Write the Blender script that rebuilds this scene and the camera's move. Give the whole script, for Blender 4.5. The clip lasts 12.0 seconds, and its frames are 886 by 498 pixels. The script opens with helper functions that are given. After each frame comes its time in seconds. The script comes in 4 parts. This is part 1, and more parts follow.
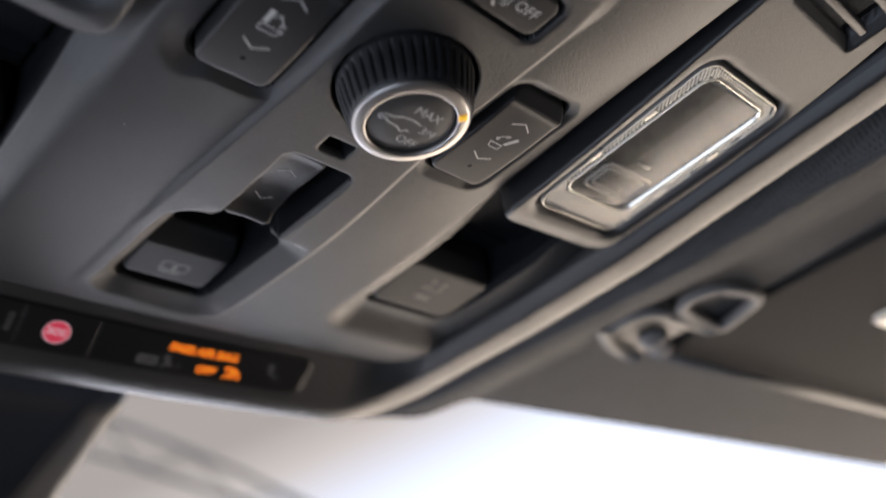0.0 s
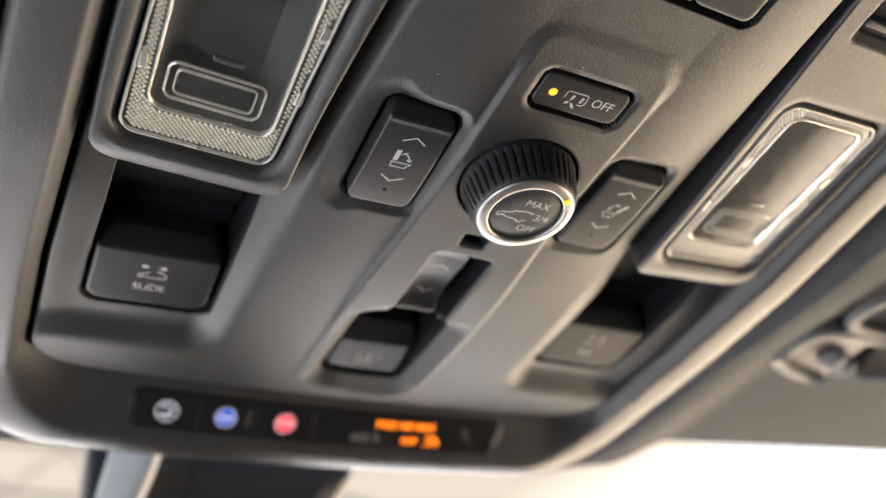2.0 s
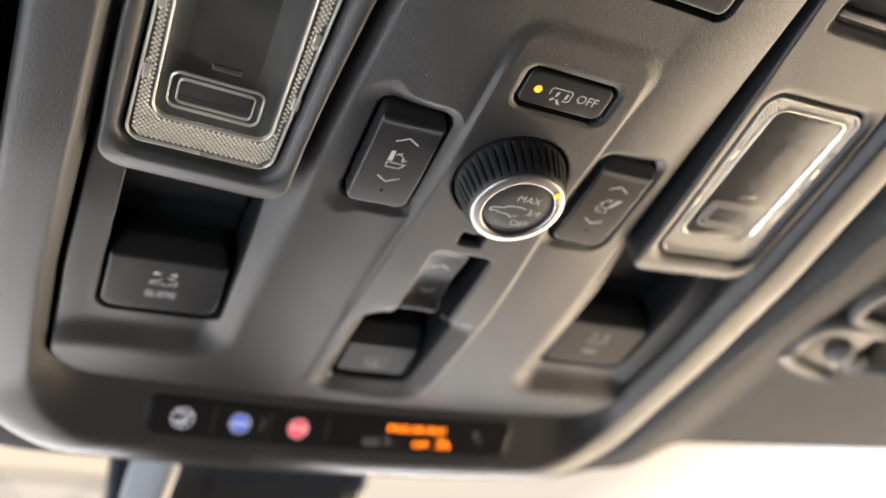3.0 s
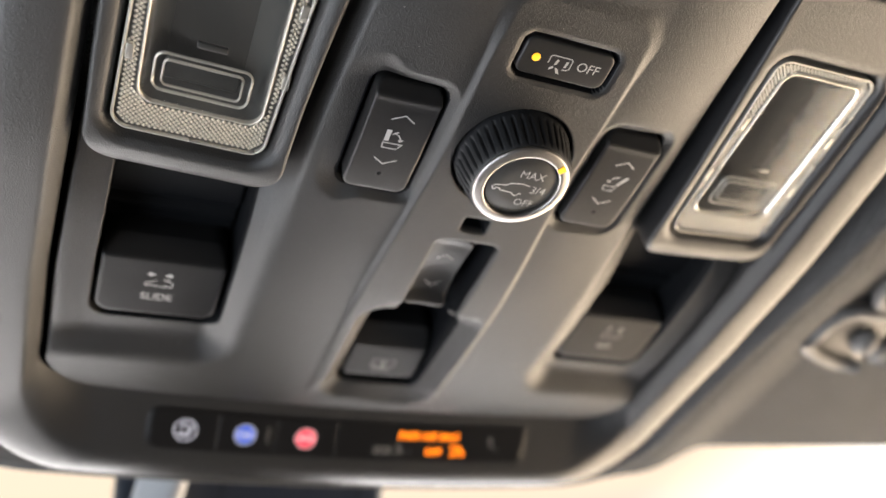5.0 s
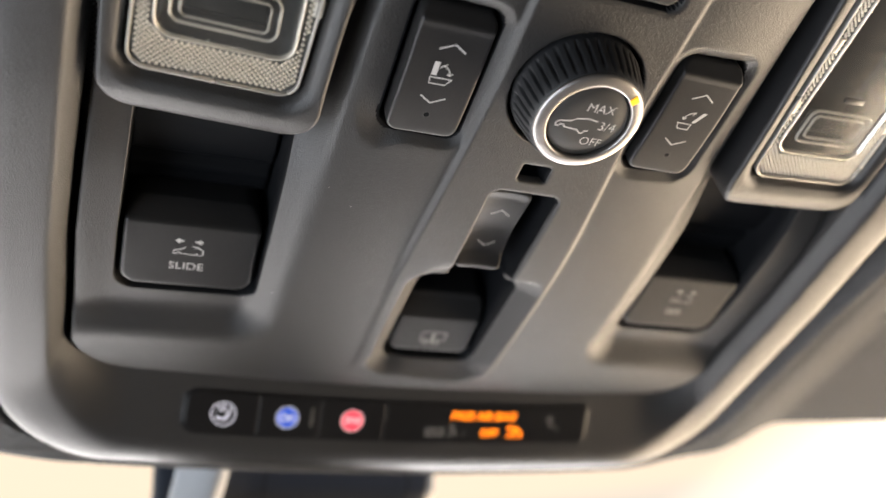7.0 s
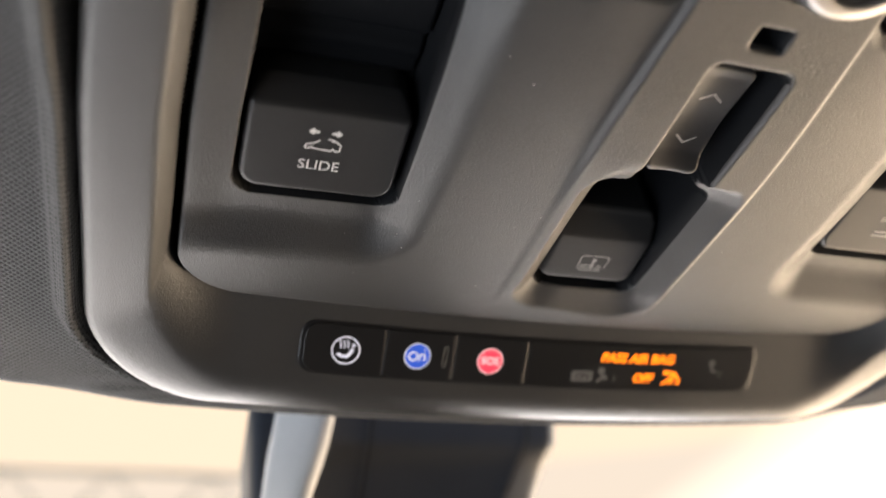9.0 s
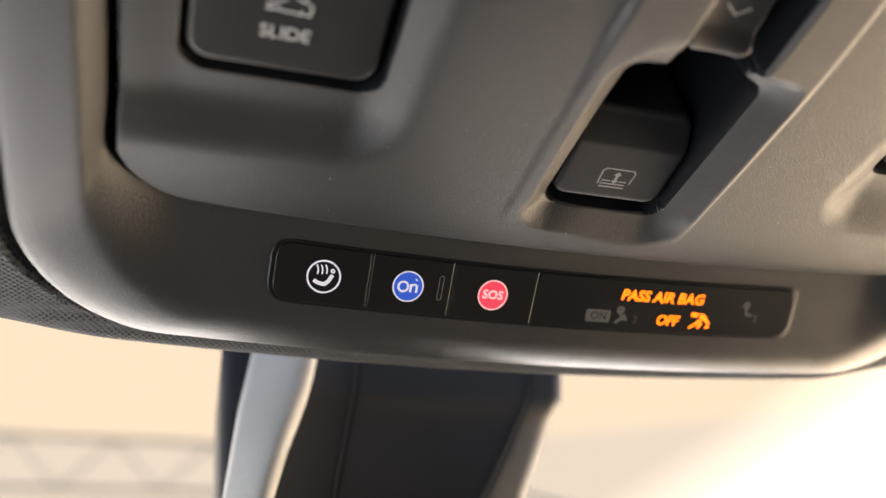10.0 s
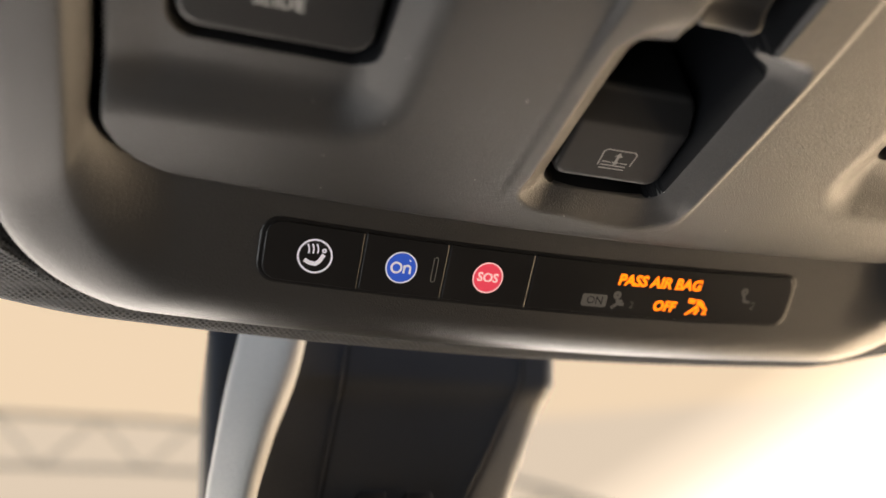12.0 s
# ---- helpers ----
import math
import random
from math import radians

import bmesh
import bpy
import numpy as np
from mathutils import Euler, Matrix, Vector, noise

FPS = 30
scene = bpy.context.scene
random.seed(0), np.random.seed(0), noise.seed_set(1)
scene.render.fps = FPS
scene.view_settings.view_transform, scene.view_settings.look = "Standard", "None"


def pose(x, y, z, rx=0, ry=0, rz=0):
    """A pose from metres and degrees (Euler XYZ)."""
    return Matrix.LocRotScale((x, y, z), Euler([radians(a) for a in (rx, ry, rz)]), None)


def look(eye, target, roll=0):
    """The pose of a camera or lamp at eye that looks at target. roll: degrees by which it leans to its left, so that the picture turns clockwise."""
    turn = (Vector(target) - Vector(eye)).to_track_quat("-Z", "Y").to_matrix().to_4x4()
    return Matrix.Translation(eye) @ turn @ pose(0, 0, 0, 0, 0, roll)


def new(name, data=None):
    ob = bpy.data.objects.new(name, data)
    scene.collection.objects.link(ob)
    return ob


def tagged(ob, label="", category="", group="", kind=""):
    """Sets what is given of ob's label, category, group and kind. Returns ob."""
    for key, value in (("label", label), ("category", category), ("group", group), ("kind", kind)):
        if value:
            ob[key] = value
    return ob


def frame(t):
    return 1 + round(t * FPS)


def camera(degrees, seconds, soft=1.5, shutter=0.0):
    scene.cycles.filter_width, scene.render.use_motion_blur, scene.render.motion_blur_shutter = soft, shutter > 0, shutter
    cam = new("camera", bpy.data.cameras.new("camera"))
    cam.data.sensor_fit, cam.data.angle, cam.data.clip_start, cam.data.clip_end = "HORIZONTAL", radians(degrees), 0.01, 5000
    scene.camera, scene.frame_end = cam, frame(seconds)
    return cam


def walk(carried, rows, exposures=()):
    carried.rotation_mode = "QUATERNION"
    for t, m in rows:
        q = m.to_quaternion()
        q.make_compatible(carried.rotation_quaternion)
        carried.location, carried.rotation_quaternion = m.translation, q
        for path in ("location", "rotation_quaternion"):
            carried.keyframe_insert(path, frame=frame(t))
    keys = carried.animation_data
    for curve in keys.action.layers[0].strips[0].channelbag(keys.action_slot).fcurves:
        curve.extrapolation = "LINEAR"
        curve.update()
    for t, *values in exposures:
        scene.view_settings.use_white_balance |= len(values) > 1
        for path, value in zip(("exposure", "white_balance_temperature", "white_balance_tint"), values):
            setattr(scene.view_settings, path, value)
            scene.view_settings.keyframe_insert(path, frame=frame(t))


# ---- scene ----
# Overhead console of a car, seen from below. Console coordinates in millimetres:
# u to the right, v towards the windscreen, z upwards into the roof (minus z faces the viewer).
CON = pose(0, 0, 1.35, -14, 0, 0)

# ---- camera ----
cam = camera(56.36, 12.0, shutter=0.3)
ROWS = [
    (0.0, -86.57, -79.66, -108.96, 121.550, 8.251, -43.198),
    (0.5, -94.58, -106.62, -117.06, 124.761, 8.385, -34.591),
    (1.0, -94.34, -109.08, -118.07, 125.738, 8.408, -30.533),
    (1.5, -93.06, -111.42, -123.32, 126.789, 8.124, -28.009),
    (2.0, -92.85, -109.74, -124.81, 127.927, 8.031, -26.251),
    (2.5, -89.92, -112.05, -129.36, 128.919, 8.201, -24.968),
    (3.0, -89.32, -112.68, -134.59, 129.936, 8.403, -23.967),
    (5.0, -83.13, -101.20, -138.05, 132.462, 9.731, -21.829),
    (5.5, -81.66, -96.78, -137.28, 132.690, 9.788, -21.240),
    (6.0, -80.36, -90.24, -133.15, 132.516, 9.719, -20.372),
    (6.5, -78.64, -85.39, -131.43, 132.596, 9.599, -19.488),
    (8.5, -83.32, -53.50, -121.10, 131.111, 8.361, -17.203),
    (9.0, -92.02, -38.81, -109.49, 129.969, 7.580, -16.873),
    (9.5, -86.28, -16.61, -107.86, 128.885, 7.017, -16.903),
    (10.0, -80.60, -10.41, -100.90, 128.131, 6.736, -17.292),
    (10.5, -80.81, -9.55, -98.27, 127.244, 6.689, -17.930),
    (11.0, -81.28, -9.44, -98.29, 126.970, 6.601, -18.250),
    (11.5, -81.89, -8.36, -96.95, 126.844, 6.619, -18.514),
    (12.0, -80.65, -6.33, -98.43, 126.848, 6.606, -18.533),
]

walk(cam, [(t, CON @ pose(x / 1000, y / 1000, z / 1000, rx, ry, rz)) for t, x, y, z, rx, ry, rz in ROWS],
     exposures=[(0.0, -1.1, 5700, 16), (0.5, -0.7, 6050, 14), (1.0, -0.43, 6150, 13), (1.5, -0.22, 6300, 13), (2.5, -0.07, 6350, 13), (5.0, 0.0, 6350, 13), (6.5, 0.0, 6350, 13),
                (8.5, 0.0, 6500, 14), (9.5, -0.05, 6600, 14), (10.5, -0.3, 6800, 14), (12.0, -0.42, 7050, 14)])
cam.data.dof.use_dof = True
cam.data.dof.focus_distance = 0.169
cam.data.dof.aperture_fstop = 8.0

# ---- world and light ----
world = bpy.data.worlds.new("world")
scene.world = world
world.use_nodes = True
wn = world.node_tree.nodes
sky = wn.new("ShaderNodeTexSky")
sky.sky_type, sky.sun_disc = "NISHITA", False
sky.sun_elevation, sky.sun_rotation = radians(38), radians(60)
world.node_tree.links.new(sky.outputs[0], wn["Background"].inputs[0])
wn["Background"].inputs[1].default_value = 0.12
sun = new("sun", bpy.data.lights.new("sun", "SUN"))
sun.data.energy, sun.data.angle, sun.data.color = 3.0, radians(0.5), (1.0, 0.93, 0.82)
sun.matrix_world = look((6, 3.5, 6), (0, 0, 0))


def window_light(name, place, aim, size_x, size_y, watts, colour):
    ob = new(name, bpy.data.lights.new(name, "AREA"))
    ob.data.shape, ob.data.size, ob.data.size_y = "RECTANGLE", size_x, size_y
    ob.data.energy, ob.data.color = watts, colour
    ob.matrix_world = look(place, aim)
    return ob


window_light("light_right_window", (0.73, 0.22, 1.12), (0.0, 0.05, 1.32), 0.95, 0.38, 16.2, (1.0, 0.79, 0.54))
window_light("light_left_window", (-0.72, -0.06, 0.80), (-0.1, 0.02, 1.30), 0.8, 0.50, 7.4, (0.87, 0.945, 1.0))
window_light("light_windscreen", (-0.10, 0.60, 1.08), (-0.05, 0.08, 1.33), 1.15, 0.42, 14.5, (1.0, 0.96, 0.91))

# ---- materials ----


def material(name, colour, rough=0.5, metal=0.0, grain=0.0, grain_size=0.6, spots=0.0, coat=0.0, spec=0.5, emit=None, power=0.0, transmission=0.0, ior=1.5):
    """Procedural surface; grain_size in millimetres, grain is the relief's strength, spots the spread of tone."""
    m = bpy.data.materials.new(name)
    m.use_nodes = True
    nt = m.node_tree
    b = nt.nodes["Principled BSDF"]
    b.inputs["Base Color"].default_value = (*colour, 1)
    b.inputs["Roughness"].default_value = rough
    b.inputs["Metallic"].default_value = metal
    b.inputs["Coat Weight"].default_value = coat
    b.inputs["Specular IOR Level"].default_value = spec
    b.inputs["Transmission Weight"].default_value = transmission
    b.inputs["IOR"].default_value = ior
    if emit:
        b.inputs["Emission Color"].default_value = (*emit, 1)
        b.inputs["Emission Strength"].default_value = power
    co = nt.nodes.new("ShaderNodeTexCoord")
    if spots:
        n1 = nt.nodes.new("ShaderNodeTexNoise")
        n1.inputs["Scale"].default_value, n1.inputs["Detail"].default_value = 45, 6
        n2 = nt.nodes.new("ShaderNodeTexNoise")
        n2.inputs["Scale"].default_value, n2.inputs["Detail"].default_value = 900, 3
        mix = nt.nodes.new("ShaderNodeMath")
        mix.operation = "MULTIPLY_ADD"
        mix.inputs[1].default_value = 0.5
        ramp = nt.nodes.new("ShaderNodeValToRGB")
        ramp.color_ramp.elements[0].position, ramp.color_ramp.elements[1].position = 0.45, 1.05
        ramp.color_ramp.elements[0].color = (*[c * (1 - spots) for c in colour], 1)
        ramp.color_ramp.elements[1].color = (*[c * (1 + spots) for c in colour], 1)
        nt.links.new(co.outputs["Object"], n1.inputs["Vector"])
        nt.links.new(co.outputs["Object"], n2.inputs["Vector"])
        nt.links.new(n2.outputs["Fac"], mix.inputs[0])
        nt.links.new(n1.outputs["Fac"], mix.inputs[2])
        nt.links.new(mix.outputs[0], ramp.inputs[0])
        nt.links.new(ramp.outputs[0], b.inputs["Base Color"])
        rr = nt.nodes.new("ShaderNodeMapRange")
        rr.inputs["To Min"].default_value, rr.inputs["To Max"].default_value = rough - 0.06, rough + 0.06
        nt.links.new(n1.outputs["Fac"], rr.inputs["Value"])
        nt.links.new(rr.outputs[0], b.inputs["Roughness"])
    if grain:
        no = nt.nodes.new("ShaderNodeTexNoise")
        no.inputs["Scale"].default_value, no.inputs["Detail"].default_value = 700 / grain_size, 1.5
        dots = nt.nodes.new("ShaderNodeMapRange")
        dots.interpolation_type = "SMOOTHSTEP"
        dots.inputs["From Min"].default_value, dots.inputs["From Max"].default_value = 0.42, 0.66
        bump = nt.nodes.new("ShaderNodeBump")
        bump.inputs["Strength"].default_value = grain
        bump.inputs["Distance"].default_value = 0.0001
        nt.links.new(co.outputs["Object"], no.inputs["Vector"])
        nt.links.new(no.outputs["Fac"], dots.inputs["Value"])
        nt.links.new(dots.outputs[0], bump.inputs["Height"])
        nt.links.new(bump.outputs[0], b.inputs["Normal"])
    return m


PLATE = material("grained_charcoal_plastic", (0.024, 0.0237, 0.0234), 0.43, grain=0.40, grain_size=0.235, spots=0.16, spec=0.55)
FRAME = material("satin_charcoal_plastic", (0.023, 0.0228, 0.0227), 0.44, grain=0.36, grain_size=0.25, spots=0.10, spec=0.60)
KEY = material("soft_black_plastic", (0.018, 0.018, 0.0184), 0.36, grain=0.15, grain_size=0.2, spots=0.10, spec=0.46)
PANEL = material("satin_black_panel", (0.0085, 0.0083, 0.0088), 0.32, grain=0.08, grain_size=0.2, spots=0.10)
BLACK = material("matt_black_and_gap_shade", (0.009, 0.0094, 0.0105), 0.5, spots=0.1)
CAP = material("satin_grey_cap", (0.034, 0.034, 0.033), 0.45, grain=0.1, grain_size=0.2, spots=0.08)
RUBBER = material("ribbed_black_rubber", (0.016, 0.017, 0.019), 0.50, grain=0.15, grain_size=0.2, spots=0.1)
CHROME = material("satin_chrome", (0.42, 0.405, 0.39), 0.40, metal=1.0, spots=0.04)
WELL = material("well_shade_black", (0.0050, 0.0056, 0.0068), 0.6, spots=0.1, spec=0.12)
PRINT = material("white_print", (0.50, 0.50, 0.49), 0.5)
GREY_PRINT = material("grey_print", (0.30, 0.295, 0.285), 0.5)
FAINT_PRINT = material("faint_print", (0.125, 0.12, 0.114), 0.5)
AMBER = material("lit_amber", (0.5, 0.18, 0.01), 0.4, emit=(1.0, 0.19, 0.002), power=2.5)
AMBER_LED = material("lit_amber_lamp", (0.6, 0.3, 0.02), 0.3, emit=(1.0, 0.52, 0.02), power=1.3)
WHITE_LIT = material("lit_white", (0.6, 0.6, 0.65), 0.4, emit=(0.85, 0.85, 1.0), power=0.42)
BLUE = material("lit_blue", (0.02, 0.07, 0.4), 0.4, emit=(0.02, 0.09, 0.55), power=0.7)
RED = material("lit_red", (0.5, 0.04, 0.06), 0.4, emit=(0.85, 0.06, 0.11), power=0.8)
PINK = material("lit_pink", (0.7, 0.4, 0.4), 0.4, emit=(1.0, 0.55, 0.55), power=0.8)


def clear_pane(name, rough):
    """Thin clear pane: what lies behind, with a gloss that grows at grazing angles."""
    m = bpy.data.materials.new(name)
    m.use_nodes = True
    nt = m.node_tree
    nt.nodes.remove(nt.nodes["Principled BSDF"])
    tr, gl, fr, mx = [nt.nodes.new(k) for k in ("ShaderNodeBsdfTransparent", "ShaderNodeBsdfGlossy", "ShaderNodeFresnel", "ShaderNodeMixShader")]
    tr.inputs["Color"].default_value = (0.93, 0.94, 0.94, 1)
    gl.inputs["Roughness"].default_value = rough
    fr.inputs["IOR"].default_value = 1.46
    nt.links.new(fr.outputs[0], mx.inputs[0])
    nt.links.new(tr.outputs[0], mx.inputs[1])
    nt.links.new(gl.outputs[0], mx.inputs[2])
    # a thin film of dust, whose pale veil also paints the haze of reflections
    df, veil, no, mr = [nt.nodes.new(k) for k in ("ShaderNodeBsdfDiffuse", "ShaderNodeMixShader", "ShaderNodeTexNoise", "ShaderNodeMapRange")]
    df.inputs["Color"].default_value = (0.62, 0.60, 0.56, 1)
    no.inputs["Scale"].default_value, no.inputs["Detail"].default_value, no.inputs["Distortion"].default_value = 70, 4, 1.5
    mr.inputs["From Min"].default_value, mr.inputs["From Max"].default_value = 0.35, 0.75
    mr.inputs["To Min"].default_value, mr.inputs["To Max"].default_value = 0.01, 0.055
    nt.links.new(nt.nodes.new("ShaderNodeTexCoord").outputs["Object"], no.inputs["Vector"])
    nt.links.new(no.outputs["Fac"], mr.inputs["Value"])
    nt.links.new(mr.outputs[0], veil.inputs[0])
    nt.links.new(mx.outputs[0], veil.inputs[1])
    nt.links.new(df.outputs[0], veil.inputs[2])
    nt.links.new(veil.outputs[0], nt.nodes["Material Output"].inputs["Surface"])
    return m


GLASS = clear_pane("clear_lens_plastic", 0.27)
PRISM = material("prismatic_clear_plastic", (0.78, 0.74, 0.65), 0.2, metal=0.6, spots=0.05)
FACET = material("faceted_clear_plastic", (0.84, 0.79, 0.69), 0.16, metal=0.40)
RIDGE = material("clear_ridge_plastic", (0.44, 0.425, 0.385), 0.28, metal=0.6, spots=0.05)
TUB = material("pale_reflector_plastic", (0.075, 0.074, 0.069), 0.35, spots=0.1)
TUB_FLOOR = material("dark_reflector_plastic", (0.03, 0.03, 0.028), 0.3, spots=0.2)
PRISM_SHADE = material("dark_reflector", (0.12, 0.12, 0.115), 0.3, metal=0.4)
FOAM = material("black_foam", (0.03, 0.03, 0.028), 0.9, grain=1.0, grain_size=0.6, spots=0.5)
SILVER = material("silver_grey_plastic", (0.15, 0.146, 0.14), 0.6, grain=0.2, grain_size=0.3, spots=0.06, spec=0.3)
DUST = material("dust", (0.6, 0.58, 0.55), 0.9)
LIT_FLAP = material("lit_flap_plastic", (0.78, 0.72, 0.60), 0.4, spots=0.05)
COVER = material("dark_cover_plastic", (0.037, 0.039, 0.043), 0.45, grain=0.3, grain_size=0.5, spots=0.1)
COVER_LIGHT = material("grey_cover_plastic", (0.72, 0.705, 0.67), 0.5, grain=0.2, grain_size=0.5, spots=0.06)
CABIN = material("dark_cabin_trim", (0.045, 0.043, 0.041), 0.7, spots=0.15)
VISOR_ROD = material("grey_rod_plastic", (0.07, 0.068, 0.066), 0.5, spots=0.06)
VISOR = material("grey_visor_fabric", (0.021, 0.020, 0.0195), 0.85, grain=0.6, grain_size=0.5, spots=0.08, spec=0.12)


def fabric(name, colour, pitch):
    """Perforated knit: staggered dots sunk into the cloth."""
    m = material(name, colour, 0.85, spots=0.1, spec=0.12)
    nt = m.node_tree
    b = nt.nodes["Principled BSDF"]
    co = nt.nodes.new("ShaderNodeTexCoord")
    mp = nt.nodes.new("ShaderNodeMapping")
    mp.inputs["Rotation"].default_value = (0, 0, radians(45))
    vo = nt.nodes.new("ShaderNodeTexVoronoi")
    vo.inputs["Scale"].default_value, vo.inputs["Randomness"].default_value = 1000 / pitch, 0.12
    bump = nt.nodes.new("ShaderNodeBump")
    bump.invert = True
    bump.inputs["Strength"].default_value, bump.inputs["Distance"].default_value = 1.0, 0.0006
    nt.links.new(co.outputs["Object"], mp.inputs["Vector"])
    nt.links.new(mp.outputs[0], vo.inputs["Vector"])
    nt.links.new(vo.outputs["Distance"], bump.inputs["Height"])
    nt.links.new(bump.outputs[0], b.inputs["Normal"])
    hole = nt.nodes.new("ShaderNodeMapRange")
    hole.inputs["From Min"].default_value, hole.inputs["From Max"].default_value = 0.22, 0.42
    hole.inputs["To Min"].default_value = 0.4
    yarn = nt.nodes.new("ShaderNodeMix")
    yarn.data_type, yarn.blend_type = "RGBA", "MULTIPLY"
    yarn.inputs[0].default_value = 1.0
    nt.links.new(vo.outputs["Distance"], hole.inputs["Value"])
    nt.links.new(b.inputs["Base Color"].links[0].from_socket, yarn.inputs[6])
    nt.links.new(hole.outputs[0], yarn.inputs[7])
    nt.links.new(yarn.outputs[2], b.inputs["Base Color"])
    return m


CLOTH = fabric("grey_perforated_headliner", (0.095, 0.0945, 0.094), 1.0)

# ---- mesh helpers ----


def mesh_object(name, verts, faces, mat, parent=None, label="", smooth=True, scale=0.001):
    me = bpy.data.meshes.new(name)
    me.from_pydata((np.asarray(verts, dtype=float) * scale).tolist(), [], faces)
    me.materials.append(mat)
    if smooth:
        me.polygons.foreach_set("use_smooth", np.ones(len(me.polygons), dtype=bool))
    me.update()
    ob = new(name, me)
    ob.parent = parent
    return tagged(ob, label=label)


def part(name, bm, mat, parent, label="", smooth=True):
    """Links a bmesh, drawn in millimetres, as one mesh object under a thing or a part."""
    for v in bm.verts:
        v.co *= 0.001
    me = bpy.data.meshes.new(name)
    bm.to_mesh(me)
    bm.free()
    me.materials.append(mat)
    if smooth:
        me.polygons.foreach_set("use_smooth", np.ones(len(me.polygons), dtype=bool))
    ob = new(name, me)
    ob.parent = parent
    return tagged(ob, label=label)


def ss(x, a, b):
    t = np.clip((x - a) / (b - a), 0, 1)
    return t * t * (3 - 2 * t)


def ramp(x, a, b, soft=0.25):
    """A straight slope from 0 at a to 1 at b, rounded at both ends."""
    t = (x - a) / (b - a)
    k = soft
    lo = np.where(t < -k, 0, np.where(t < k, (t + k) ** 2 / (4 * k), t))
    return np.where(t > 1 + k, 1, np.where(t > 1 - k, 1 - (1 + k - t) ** 2 / (4 * k), lo))


def sdbox(u, v, cu, cv, hu, hv, r):
    qx, qy = np.abs(u - cu) - (hu - r), np.abs(v - cv) - (hv - r)
    return np.hypot(np.maximum(qx, 0), np.maximum(qy, 0)) + np.minimum(np.maximum(qx, qy), 0) - r


BOW = 2.2 / 62 ** 2


def taper(u, v):
    """The console grows a little narrower towards the rear."""
    return u * (1 - 0.0005 * np.clip(60 - v, 0, 200) * ss(np.abs(u), 60, 93))


def grid_faces(nu, nv):
    i, j = np.meshgrid(np.arange(nu - 1), np.arange(nv - 1), indexing="ij")
    a = (i * nv + j).ravel()
    return np.stack([a, a + 1, a + nv + 1, a + nv], 1).tolist()


def pad(name, cu, cv, hu, hv, r, top, mat, parent, label="", bevel=0.6, skirt=6.0, step=0.5, m=None, shift=0.0, closed=False):
    """A key or cover with a rounded outline; top(u, v) gives the height of its face, which has rounded edges and a skirt."""
    nu, nv = max(8, int(2 * hu / step)), max(8, int(2 * hv / step))
    e = np.linspace(-1, 1, nu)
    s = np.sign(e) * (1 - (1 - np.abs(e)) ** 1.35)
    f = np.linspace(-1, 1, nv)
    y = np.sign(f) * (1 - (1 - np.abs(f)) ** 1.35) * hv
    over = np.clip(np.abs(y) - (hv - r), 0, r)
    w = hu - (r - np.sqrt(np.maximum(r * r - over * over, 0)))
    U, V = s[:, None] * w[None, :], np.broadcast_to(y[None, :], (nu, nv))
    d = np.clip(-sdbox(U, V, 0, 0, hu, hv, r) / bevel, 0, 1)
    Z = top(U + cu, V + cv) + bevel * (1 - np.sqrt(1 - (1 - d) ** 2))
    verts = np.stack([U + cu, V + cv, Z], -1).reshape(-1, 3)
    faces = grid_faces(nu, nv)
    rim = [(i, 0) for i in range(nu)] + [(nu - 1, j) for j in range(1, nv)] + [(i, nv - 1) for i in range(nu - 2, -1, -1)] + [(0, j) for j in range(nv - 2, 0, -1)]
    ids = [i * nv + j for i, j in rim]
    low = verts[ids].copy()
    low[:, 2] += skirt
    n0 = len(verts)
    verts = np.vstack([verts, low])
    k = len(ids)
    faces += [[ids[a], ids[(a + 1) % k], n0 + (a + 1) % k, n0 + a] for a in range(k)]
    if closed:
        faces.append([n0 + a for a in range(k)])
    if m is not None:
        verts = np.array([m @ Vector(p) for p in verts])
    return mesh_object(name, verts, faces, mat, parent, label)


def flat(z):
    return lambda u, v: np.full(np.shape(u), float(z))


def face_at(u, v, z, tilt=0.0, turn=0.0):
    """Drawing plane on a face that looks at the viewer: x to the right, y to the rear, z out of the face."""
    return Matrix.Translation((u, v, z)) @ pose(0, 0, 0, 180 + tilt, 0, 0) @ pose(0, 0, 0, 0, 0, turn)


def strokes(name, lines, width, mat, parent, place, thick=0.06, label=""):
    """Printed lines: each polyline becomes a thin raised ribbon with mitred joints."""
    bm = bmesh.new()
    for line in lines:
        closed = line[0] == line[-1] and len(line) > 2
        pts = [Vector(p).to_2d() for p in (line[:-1] if closed else line)]
        n = len(pts)
        left, right = [], []
        for i, p in enumerate(pts):
            a = pts[i - 1] if (i or closed) else None
            b = pts[(i + 1) % n] if (i < n - 1 or closed) else None
            d0 = (p - a).normalized() if a is not None else (b - p).normalized()
            d1 = (b - p).normalized() if b is not None else d0
            t = (d0 + d1)
            t = t.normalized() if t.length > 1e-6 else d0
            nrm = Vector((-t.y, t.x))
            k = width / 2 / max(0.45, nrm.dot(Vector((-d0.y, d0.x))))
            left.append(p + nrm * k)
            right.append(p - nrm * k)
        top = [(bm.verts.new(place @ Vector((q.x, q.y, thick))), bm.verts.new(place @ Vector((w.x, w.y, thick)))) for q, w in zip(left, right)]
        for i in range(n if closed else n - 1):
            a, b = top[i], top[(i + 1) % n]
            bm.faces.new((a[1], b[1], b[0], a[0]))
    return part(name, bm, mat, parent, label, smooth=False)


